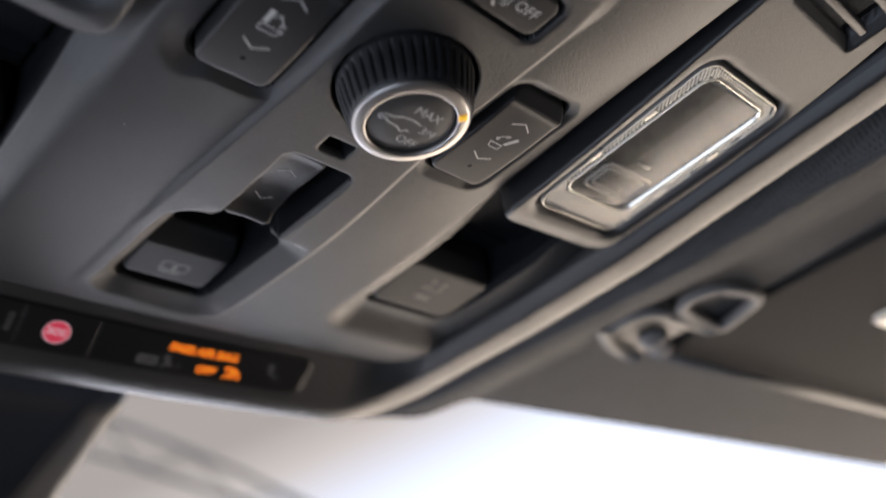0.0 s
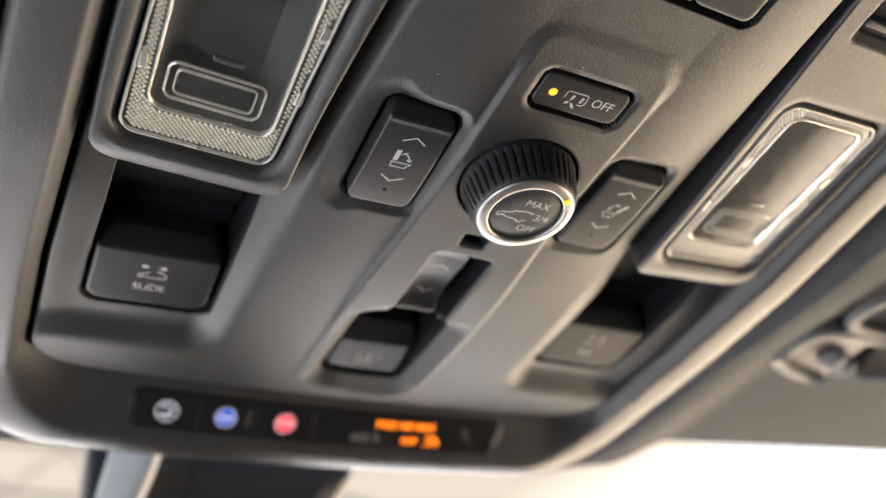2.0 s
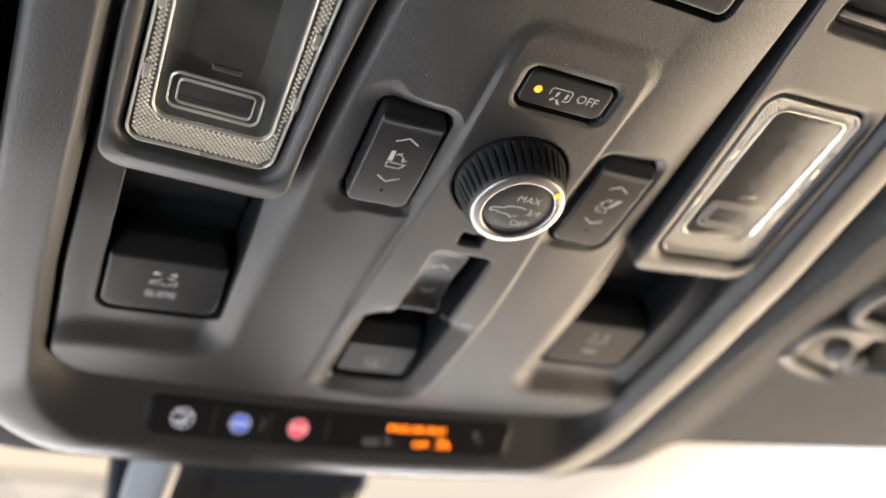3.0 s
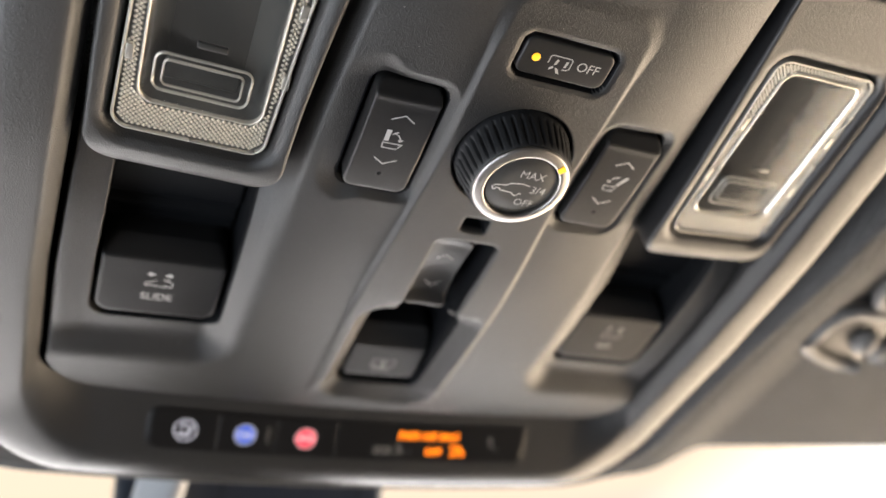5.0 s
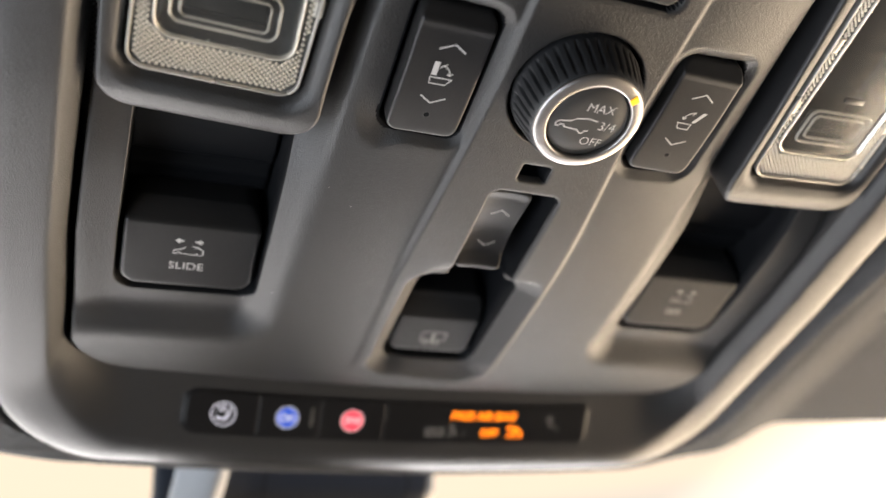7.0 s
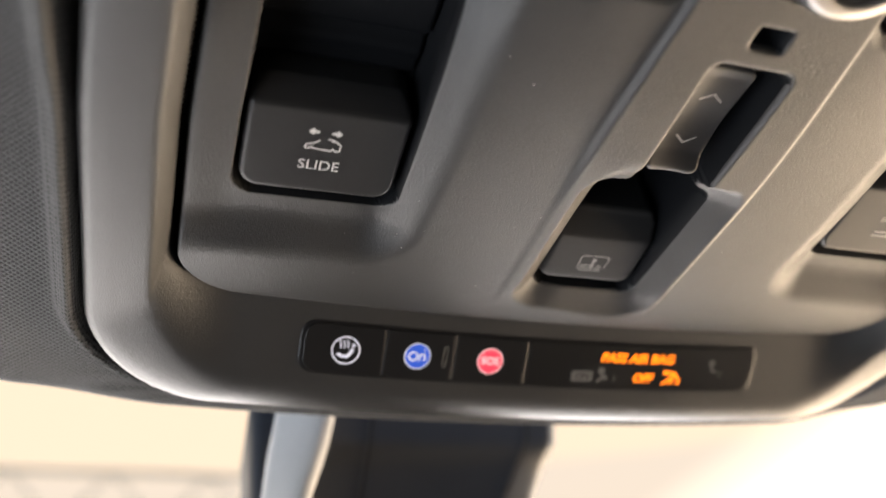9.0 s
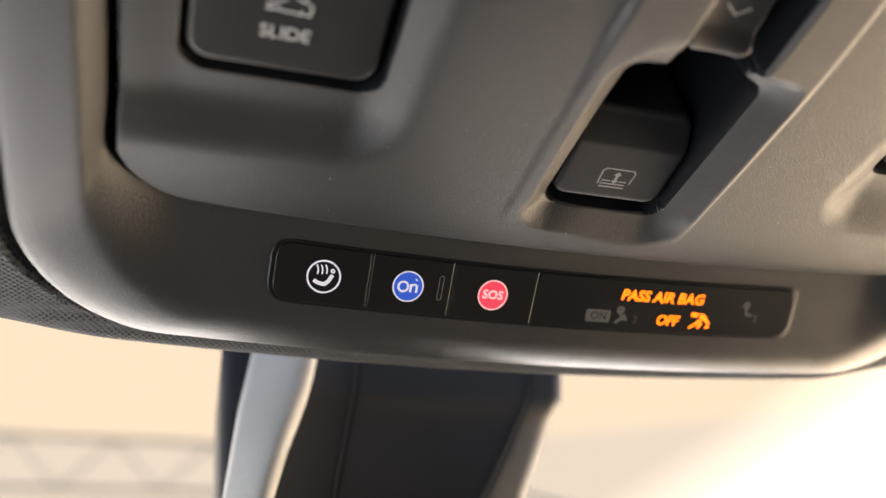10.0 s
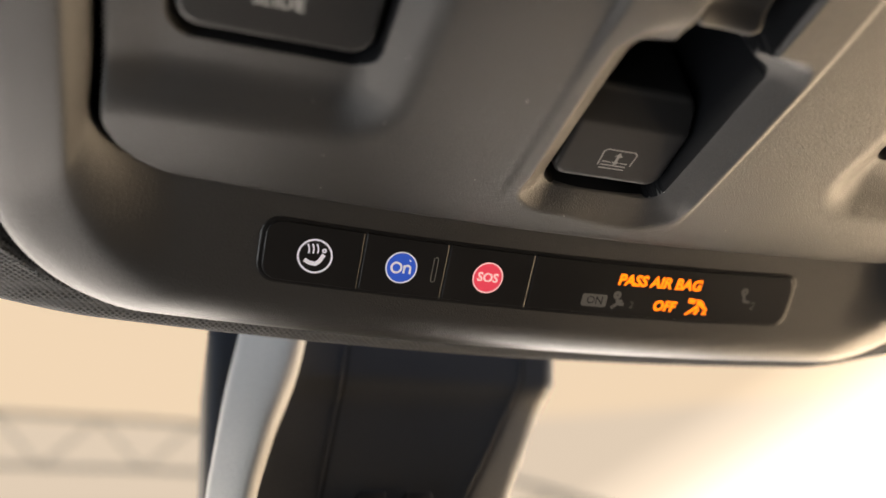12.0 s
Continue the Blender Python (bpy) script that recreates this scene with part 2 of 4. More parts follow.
def arc(cx, cy, r, a0, a1, n=24):
    return [(cx + r * math.cos(radians(a0 + (a1 - a0) * i / n)), cy + r * math.sin(radians(a0 + (a1 - a0) * i / n))) for i in range(n + 1)]


def ring_line(cx, cy, r, n=40):
    p = arc(cx, cy, r, 0, 360, n)
    p[-1] = p[0]
    return p


def shape(name, outlines, mat, parent, place, thick=0.05, label=""):
    """Filled flat outlines."""
    bm = bmesh.new()
    for line in outlines:
        bm.faces.new([bm.verts.new(place @ Vector((x, y, thick))) for x, y in line])
    return part(name, bm, mat, parent, label, smooth=False)


def lettering(name, body, size, mat, parent, place, shear=0.0, thick=0.06, label="", bold=0.0):
    cu = bpy.data.curves.new(name, "FONT")
    cu.body, cu.size, cu.align_x, cu.align_y, cu.shear, cu.offset = body, size, "CENTER", "CENTER", shear, bold
    cu.resolution_u = 3
    tmp = new(name + "_outline", cu)
    me = bpy.data.meshes.new_from_object(tmp.evaluated_get(bpy.context.evaluated_depsgraph_get()))
    bpy.data.objects.remove(tmp)
    bpy.data.curves.remove(cu)
    bm = bmesh.new()
    bm.from_mesh(me)
    bpy.data.meshes.remove(me)
    for v in bm.verts:
        v.co = place @ Vector((v.co.x, v.co.y, thick))
    return part(name, bm, mat, parent, label or "printed lettering", smooth=False)


def box(bm, lo, hi, bevel=0.0):
    c = [(a + b) / 2 for a, b in zip(lo, hi)]
    s = [b - a for a, b in zip(lo, hi)]
    r = bmesh.ops.create_cube(bm, size=1, matrix=Matrix.Translation(c) @ Matrix.Diagonal((*s, 1)))
    if bevel:
        edges = list({e for v in r["verts"] for e in v.link_edges})
        bmesh.ops.bevel(bm, geom=edges, offset=bevel, segments=3, affect="EDGES", profile=0.5)


def lathe(name, profile, mat, parent, centre, n=72, label="", smooth=True, ribs=None):
    """Turned part round the z axis; profile of (radius, z), from the roof down to the face."""
    verts, faces = [], []
    cu, cv = centre
    for r, z in profile:
        for k in range(n):
            a = 2 * math.pi * k / n
            rr = r + (ribs(r, z, k) if ribs else 0)
            verts.append((cu + rr * math.cos(a), cv + rr * math.sin(a), z))
    for i in range(len(profile) - 1):
        for k in range(n):
            a, b = i * n + k, i * n + (k + 1) % n
            faces.append([a, a + n, b + n, b])
    return mesh_object(name, verts, faces, mat, parent, label, smooth)


# ---- headliner and the plain walls that close the cabin ----


def headliner_front(u):
    """Front edge: bowed across the middle, running straight and further back towards the sides."""
    middle = 162.0 - BOW * np.clip(np.abs(u), 0, 130) ** 2 - 0.10 * np.clip(-u - 130, 0, 700)
    right = 153.3 - 0.08 * np.sqrt(np.maximum(np.abs(u) - 30, 0) ** 2 + 100)
    w = ss(u, 92, 150)
    return middle * (1 - w) + right * w


def build_headliner():
    us = np.concatenate([np.linspace(-720, -180, 24)[:-1], np.linspace(-180, 180, 301), np.linspace(180, 720, 24)[1:]])
    vs = np.concatenate([np.linspace(-1500, -140, 24)[:-1], np.linspace(-140, 153, 220)])
    U, V = np.meshgrid(us, vs, indexing="ij")
    V2 = np.where(V > 60, 60 + (V - 60) * (headliner_front(U) - 60) / 93, V)
    sd = sdbox(taper(U, V2), V2 + BOW * np.minimum(U * U, 112 ** 2), 0, 0, 110.4, 146.0, 25.8)
    Z = 4.0 + 11 * ss(np.abs(U), 126, 165) * ss(V2, -200, 60)
    side = ss(U, 92, 112)
    off = sd - 2.6 - 4.6 * side
    roll = np.exp(-np.abs(off / (1.8 + 1.7 * side)) ** (2 + 2 * side))
    Z = Z + 30 * (1 - ss(sd, -4 + 3.5 * side, 1.0 + 2.6 * side)) - (4.2 - 0.5 * side) * roll
    Z = np.where(V2 < -140, Z + 0.249 * (V2 + 140), Z)
    edge = np.clip((headliner_front(U) - V2) / 6, 0, 1)
    Z = Z + 6 * (1 - np.sqrt(1 - (1 - edge) ** 2))
    Z = Z - 2.2 * ss(V2 + BOW * U * U, 148, 158) * (1 - ss(np.abs(U), 92, 122))
    Z = Z + 0.065 * np.clip(18 - V2, 0, 160)
    verts = np.stack([U, V2, Z], -1).reshape(-1, 3)
    ob = mesh_object("ceiling", verts, grid_faces(len(us), len(vs)), CLOTH, None)
    ob.matrix_world = CON
    tagged(ob, "grey perforated knit headliner round the overhead console", "headliner", kind="structure")


build_headliner()


def wall(name, corners, label, mat=CABIN, thick=0.02):
    """Plain panel with thickness, from four corners in metres."""
    bm = bmesh.new()
    c = [Vector(p) for p in corners]
    n = (c[1] - c[0]).cross(c[3] - c[0]).normalized() * thick
    lo, hi = [bm.verts.new(p) for p in c], [bm.verts.new(p + n) for p in c]
    bm.faces.new(lo[::-1]), bm.faces.new(hi)
    for i in range(4):
        bm.faces.new((lo[i], lo[(i + 1) % 4], hi[(i + 1) % 4], hi[i]))
    me = bpy.data.meshes.new(name)
    bmesh.ops.recalc_face_normals(bm, faces=bm.faces)
    bm.to_mesh(me)
    bm.free()
    me.materials.append(mat)
    return tagged(new(name, me), label, "wall", kind="structure")


LX = 0.74
wall("floor", [(-LX, -1.5, 0.35), (LX, -1.5, 0.35), (LX, 1.0, 0.35), (-LX, 1.0, 0.35)], "plain dark cabin floor of the car")
wall("wall_rear", [(-LX, -1.45, 0.35), (LX, -1.45, 0.35), (LX, -1.45, 1.75), (-LX, -1.45, 1.75)], "plain dark rear wall of the cabin")
wall("wall_front", [(-LX, 0.95, 0.35), (LX, 0.95, 0.35), (LX, 0.95, 0.86), (-LX, 0.95, 0.86)], "plain dark panel below the windscreen")
for side, s in (("left", -1), ("right", 1)):
    wall(f"wall_{side}_lower", [(s * LX, -1.45, 0.35), (s * LX, 0.95, 0.35), (s * LX, 0.95, 0.58), (s * LX, -1.45, 0.58)], "plain dark door panel below the side window")
    wall(f"wall_{side}_rear", [(s * LX, -1.45, 0.58), (s * LX, -0.36, 0.58), (s * LX, -0.36, 1.75), (s * LX, -1.45, 1.75)], "plain dark side panel behind the window")
    wall(f"wall_{side}_pillar", [(s * LX, 0.95, 0.86), (s * LX, 0.87, 0.86), (s * LX, 0.1, 1.33), (s * LX, 0.18, 1.33)], "plain dark windscreen pillar")


# ---- outside: ground and a far bright backdrop ----


def build_outside():
    m = material("pale_concrete", (0.42, 0.37, 0.29), 0.9, spots=0.15)
    bm = bmesh.new()
    bmesh.ops.create_grid(bm, x_segments=40, y_segments=40, size=400)
    me = bpy.data.meshes.new("ground")
    bm.to_mesh(me)
    bm.free()
    me.materials.append(m)
    tagged(new("ground", me), "pale sunlit concrete ground outside the car", "ground", kind="structure")
    # far backdrop: warm on the left, blown-out white on the right
    b = bpy.data.materials.new("bright_distance")
    b.use_nodes = True
    nt = b.node_tree
    nt.nodes.remove(nt.nodes["Principled BSDF"])
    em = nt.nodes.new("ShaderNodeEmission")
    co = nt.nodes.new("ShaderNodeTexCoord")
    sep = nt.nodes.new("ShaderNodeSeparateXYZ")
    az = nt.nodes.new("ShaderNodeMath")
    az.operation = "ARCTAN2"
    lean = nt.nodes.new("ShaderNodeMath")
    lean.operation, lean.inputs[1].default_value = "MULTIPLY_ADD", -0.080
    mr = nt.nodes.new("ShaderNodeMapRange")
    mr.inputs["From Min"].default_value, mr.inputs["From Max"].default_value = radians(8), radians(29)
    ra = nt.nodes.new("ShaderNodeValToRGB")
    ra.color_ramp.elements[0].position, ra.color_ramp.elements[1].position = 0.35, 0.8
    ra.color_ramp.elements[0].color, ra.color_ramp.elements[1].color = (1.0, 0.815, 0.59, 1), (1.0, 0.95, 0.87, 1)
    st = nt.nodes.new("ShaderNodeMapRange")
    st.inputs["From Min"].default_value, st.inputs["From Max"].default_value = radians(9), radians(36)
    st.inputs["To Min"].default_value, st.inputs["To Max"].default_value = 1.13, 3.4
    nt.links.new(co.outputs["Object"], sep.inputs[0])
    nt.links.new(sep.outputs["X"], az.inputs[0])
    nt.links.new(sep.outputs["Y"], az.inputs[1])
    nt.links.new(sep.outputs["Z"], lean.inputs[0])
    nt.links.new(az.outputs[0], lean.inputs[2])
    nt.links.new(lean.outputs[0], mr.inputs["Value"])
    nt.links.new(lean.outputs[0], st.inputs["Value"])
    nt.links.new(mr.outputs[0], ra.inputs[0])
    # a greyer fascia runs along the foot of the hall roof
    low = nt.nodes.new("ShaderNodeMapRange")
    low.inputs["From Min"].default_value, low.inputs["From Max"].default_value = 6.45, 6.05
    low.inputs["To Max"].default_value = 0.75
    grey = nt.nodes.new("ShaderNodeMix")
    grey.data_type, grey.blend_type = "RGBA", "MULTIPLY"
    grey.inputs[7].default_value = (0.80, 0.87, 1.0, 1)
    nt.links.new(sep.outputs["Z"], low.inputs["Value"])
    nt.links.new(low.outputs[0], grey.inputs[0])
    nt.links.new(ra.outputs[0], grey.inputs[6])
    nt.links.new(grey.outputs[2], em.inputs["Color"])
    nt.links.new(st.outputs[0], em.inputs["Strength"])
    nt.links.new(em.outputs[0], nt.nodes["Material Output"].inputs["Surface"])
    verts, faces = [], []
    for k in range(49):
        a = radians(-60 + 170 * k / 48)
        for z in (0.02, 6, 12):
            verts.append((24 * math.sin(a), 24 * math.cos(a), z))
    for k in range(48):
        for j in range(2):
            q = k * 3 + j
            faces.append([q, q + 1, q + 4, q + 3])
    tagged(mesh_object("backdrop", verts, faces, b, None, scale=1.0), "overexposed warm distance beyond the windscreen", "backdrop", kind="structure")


build_outside()


def build_truss():
    """Arched roof truss of the hall beyond the windscreen: two chords with diagonals."""
    root = new("roof_truss")
    tagged(root, "pale arched steel roof truss far beyond the windscreen", "roof truss")
    m = material("pale_painted_steel", (0.75, 0.70, 0.60), 0.6, spots=0.1)

    def place(az, el):
        a, e = radians(az), radians(el)
        return Vector((15 * math.sin(a), 15 * math.cos(a), 1.25 + 15 * math.tan(e)))

    def bar(name, p, q, r):
        bm = bmesh.new()
        d = q - p
        bmesh.ops.create_cone(bm, cap_ends=True, segments=10, radius1=r, radius2=r, depth=d.length, matrix=Matrix.Translation((p + q) / 2) @ d.to_track_quat("Z", "Y").to_matrix().to_4x4())
        me = bpy.data.meshes.new(name)
        bm.to_mesh(me)
        bm.free()
        me.materials.append(m)
        ob = new(name, me)
        ob.parent = root
    upper = [(az, 11.9 - 0.0058 * max(az + 2, 0) ** 2) for az in range(-24, 42, 6)]
    lower = [(az, 8.9 - 0.0046 * max(az + 2, 0) ** 2) for az in range(-24, 42, 6)]
    for k in range(len(upper) - 1):
        bar("chord", place(*upper[k]), place(*upper[k + 1]), 0.05)
        bar("chord", place(*lower[k]), place(*lower[k + 1]), 0.045)
        bar("diagonal", place(*lower[k]), place((upper[k][0] + upper[k + 1][0]) / 2, (upper[k][1] + upper[k + 1][1]) / 2), 0.025)
        bar("diagonal", place((upper[k][0] + upper[k + 1][0]) / 2, (upper[k][1] + upper[k + 1][1]) / 2), place(*lower[k + 1]), 0.025)


build_truss()


def rounded(cx, cy, hx, hy, r, n=10):
    """Outline of a rounded rectangle."""
    pts = []
    for sx, sy, a0 in ((1, 1, 0), (-1, 1, 90), (-1, -1, 180), (1, -1, 270)):
        for k in range(n + 1):
            a = radians(a0 + 90 * k / n)
            pts.append((cx + sx * (hx - r) + r * math.cos(a), cy + sy * (hy - r) + r * math.sin(a)))
    return pts


# ---- the overhead console ----
console = new("overhead_console")
console.matrix_world = CON
tagged(console, "charcoal plastic overhead console with switches, lamps and lit warnings", "overhead console")


def shade_hole(u, v):
    """Outline of the shade switch: a narrow slot that widens into a deep well with soft shoulders."""
    slot = sdbox(u, v, 1.0, 43, 8.1, 15, 2.2)
    well = sdbox(u, v, 0.4, 79.5, 12.8, 18.8, 3.0)
    h = np.clip(0.5 + 0.5 * (well - slot) / 5.0, 0, 1)
    return well * (1 - h) + slot * h - 5.0 * h * (1 - h), slot


def shade_chamfer(u, v):
    """Chamfer round the well: wide on the right, where it starts with a sharp step, and running out softly on the left."""
    start = ss(v, 52, 62) + (ss(v, 56.2, 59.0) - ss(v, 52, 62)) * ss(u, -2, 4)
    return 3.6 * (1 - ramp(shade_hole(u, v)[0], 0.3, 5.6 + 0.9 * np.tanh(u / 5) + 1.7 * ss(v, 95, 101), 0.12)) * start


def side_bowl(a, v):
    """Distance inside the crease of a side bowl, and the bowl's depth: shallow in front, steep beside the lamps."""
    crease = 43.5 + 0.028 * v + 0.045 * np.minimum(v, 0)
    d = -sdbox(a, v, 90, 0, 90 - crease, 92.3, 11)
    rear = ss(-v, -42, -8)
    return d, (4.2 + 2.8 * rear) * ramp(d / (8.0 - 2.6 * rear), 0, 1, 0.28 - 0.14 * rear)


def plate_z(u, v):
    a = np.abs(u)
    z = 4.0 * np.clip((v - 35) / 75, 0, 1) ** 1.5
    # raised centre tray with a rounded rear end
    tray = sdbox(u / (1 + 0.21 * ss(v, -5, 60)), v, 0, 40, 16.9, 80.5, 6)
    soft = 0.65 + 0.9 * ss(-v, 24, 37)
    z = z - (1.15 - 0.55 * ss(-v, 26, 40)) * (1 - ramp(tray / soft, -1, 1, 0.2)) * (1 - ss(v, 96, 106)) * (1 - 0.8 * ss(-u, 4, 14) * ss(v, 50, 74))
    # wings rise a little towards their outer crease at the rear
    t = np.clip((a - 17) / 26, 0, 1.2)
    z = z + ss(-v, -75, 25) * (3.4 * t ** 2 - 1.5 * t * np.maximum(1 - t, 0))
    # bowls of the slide switches
    bowl, dip = side_bowl(a, v)
    z = z + dip
    z = z - 1.2 * ramp(a, 84.5, 91, 0.3) * ss(bowl, 0, 10)
    # chamfered pockets of the rocker switches
    rock = sdbox(a, v, 28.2, 2.2, 8.0, 14.8, 2.8)
    z = z + 1.7 * (1 - ramp(rock, 0.0, 2.8 + 2.6 * ss(-u, 30, 36), 0.15))
    z = np.where(rock < 0.45, z + 9 * (1 - ss(rock, -0.2, 0.45)), z)
    # button pockets
    off = sdbox(u, v, 0, -26.4, 11.0, 4.9, 2.4)
    z = z + 0.5 * (1 - ramp(off, 0, 1.6, 0.2))
    z = np.where(off < 0.4, z + 7 * (1 - ss(off, -0.2, 0.4)), z)
    rear = sdbox(u, v, 0, -62.7, 23.0, 10.2, 3.4)
    z = np.where(rear < 0.3, z + 7 * (1 - ss(rear, -0.2, 0.3)), z)
    square = sdbox(u, v, 0, 21.6, 3.1, 2.0, 0.5)
    z = z + 0.35 * (1 - ramp(square, 0, 0.8, 0.2))
    z = np.where(square < 0.3, z + 8 * (1 - ss(square, -0.2, 0.3)), z)
    # shade switch: narrow slot, then a wide chamfered recess
    hole, slot = shade_hole(u, v)
    z = z + shade_chamfer(u, v)
    z = z + 0.6 * (1 - ramp(slot, 0, 1.0, 0.2)) * (1 - ss(v, 50, 58))
    z = np.where(hole < 0.4, z + (30 - z) * (1 - ss(hole, -0.25, 0.4)), z)
    # knob seat
    rad = np.hypot(u, v)
    z = np.where(rad < 14.2, z + 4 * (1 - ss(rad, 13.6, 14.2)), z)
    # wells of the slide switches and the seats of the lamp modules
    slide = sdbox(a, v, 67.5, 48.6, 15.9, 29.5, 4.6)
    z = np.where(slide < 0.4, z + (19 - z) * (1 - ss(slide, -0.25, 0.4)), z)
    seat = sdbox(a + 0.085 * np.maximum(-v, 0) * np.clip((91.5 - a) / 42, 0, 1.1), v, 70.2, -60, 21.6, 81.5, 8)
    z = np.where(seat < 0.4, z + (28 - z) * (1 - ss(seat, -0.25, 0.4)), z)
    return z


def plate_level(u, v):
    """Depth of the open surface, below which a well begins."""
    dip = side_bowl(np.abs(u), v)[1]
    return 4.0 * np.clip((v - 35) / 75, 0, 1) ** 1.5 + 3.4 * ss(-v, -75, 25) * np.clip((np.abs(u) - 17) / 26, 0, 1.2) ** 2 + dip + shade_chamfer(u, v)


def build_plate():
    us = np.linspace(-92.5, 92.5, 560)
    vs = np.concatenate([np.linspace(-118, -76, 30)[:-1], np.linspace(-76, -45, 100)[:-1], np.linspace(-45, 112, 460)])
    U, V = np.meshgrid(us, vs, indexing="ij")
    corner = np.clip(np.abs(U) - (92.5 - 14), 0, 14)
    vmax = 112 - BOW * U ** 2 - (14 - np.sqrt(196 - corner ** 2))
    V2 = np.where(V > 80, 80 + (V - 80) * (vmax - 80) / 32, V)
    Z = plate_z(U, V2)
    d = np.minimum(92.5 - np.abs(U), (vmax - V2))
    Z = Z + 1.2 * (1 - np.sqrt(1 - (1 - np.clip(d / 1.2, 0, 1)) ** 2))
    Z[0], Z[-1], Z[:, -1] = Z[0] + 6, Z[-1] + 6, Z[:, -1] + 6
    verts = np.stack([taper(U, V2), V2, Z], -1).reshape(-1, 3)
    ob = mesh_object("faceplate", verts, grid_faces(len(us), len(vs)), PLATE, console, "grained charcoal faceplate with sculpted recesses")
    # the wells behind the switches are coloured near-black to paint their shade
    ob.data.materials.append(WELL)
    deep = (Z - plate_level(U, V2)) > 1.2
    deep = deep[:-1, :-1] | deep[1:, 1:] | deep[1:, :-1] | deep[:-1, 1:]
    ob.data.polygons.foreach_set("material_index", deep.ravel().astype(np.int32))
    return ob


build_plate()


def frame_loop(hu, vf, r, zs, zf):
    """Open outline from the rear right, round the front, to the rear left; zs at the sides and zf across the front."""
    pts = []
    for k in range(40):
        pts.append((hu, -125 + (vf - r + 125) * k / 40, zs))
    for k in range(16):
        a = radians(90 * k / 16)
        w = ss(np.array(k / 16), 0, 1)
        pts.append((hu - r + r * math.cos(a), vf - r + r * math.sin(a), zs + (zf - zs) * float(w)))
    for k in range(60):
        pts.append((hu - r - 2 * (hu - r) * k / 60, vf, zf))
    for k in range(16):
        a = radians(90 + 90 * k / 16)
        w = ss(np.array(1 - k / 16), 0, 1)
        pts.append((-hu + r + r * math.cos(a), vf - r + r * math.sin(a), zs + (zf - zs) * float(w)))
    for k in range(41):
        pts.append((-hu, vf - r - (vf - r + 125) * k / 40, zs))
    p = np.array(pts)
    p[:, 1] -= BOW * p[:, 0] ** 2
    p[:, 0] = taper(p[:, 0], p[:, 1])
    p[:, 2] += 0.065 * np.clip(18 - p[:, 1], 0, 200)
    return p


def build_frame():
    loops = [(93.8, 112.5, 14.4, 12, 12), (93.8, 112.5, 14.4, 4.4, 7.4), (94.0, 113.0, 14.6, 3.8, 7.0), (94.3, 114.0, 15, 3.3, 6.5),
             (94.9, 118.2, 16, 2.4, 3.6), (95.6, 122.5, 17.5, 1.5, 0.63), (96.2, 126.8, 19, 0.75, -2.3), (96.8, 130.2, 20, 0.1, -4.7),
             (97.4, 132.5, 21, -0.2, -5.9), (98.2, 134.8, 22, -0.35, -6.5), (100.5, 137.4, 22.5, -0.4, -6.6), (104, 140.6, 23.5, -0.4, -5.9),
             (107.4, 143.4, 24.5, -0.25, -4.6), (109.0, 144.8, 25, 0.3, -3.2), (109.7, 145.4, 25.3, 1.4, -1.6), (110, 145.6, 25.4, 2.6, 0.5), (110, 145.6, 25.4, 10, 10)]
    P = [frame_loop(*l) for l in loops]
    n = len(P[0])
    faces = [[i * n + k, (i + 1) * n + k, (i + 1) * n + k + 1, i * n + k + 1] for i in range(len(P) - 1) for k in range(n - 1)]
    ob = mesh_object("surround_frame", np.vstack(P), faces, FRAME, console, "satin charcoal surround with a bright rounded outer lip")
    # black on the inner wall beside the lamps paints the gap's shade
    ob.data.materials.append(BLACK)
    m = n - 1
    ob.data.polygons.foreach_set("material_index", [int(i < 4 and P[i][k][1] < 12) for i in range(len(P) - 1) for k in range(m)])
    return ob


build_frame()

# ---- button strip in the front of the surround ----
STRIP_H, STRIP_N = Vector((0, -0.823, 0.568)), Vector((0, -0.568, -0.823))


def on_strip(x, y, n):
    return Vector((x, 123.2 - BOW * x * x, 0.15)) + STRIP_H * y + STRIP_N * n


class StripPlace:
    """Drawing plane that follows the bowed strip."""

    def __init__(self, x, y, n):
        self.at = (x, y, n)

    def __matmul__(self, p):
        return on_strip(self.at[0] + p[0], self.at[1] + p[1], self.at[2] + p[2])


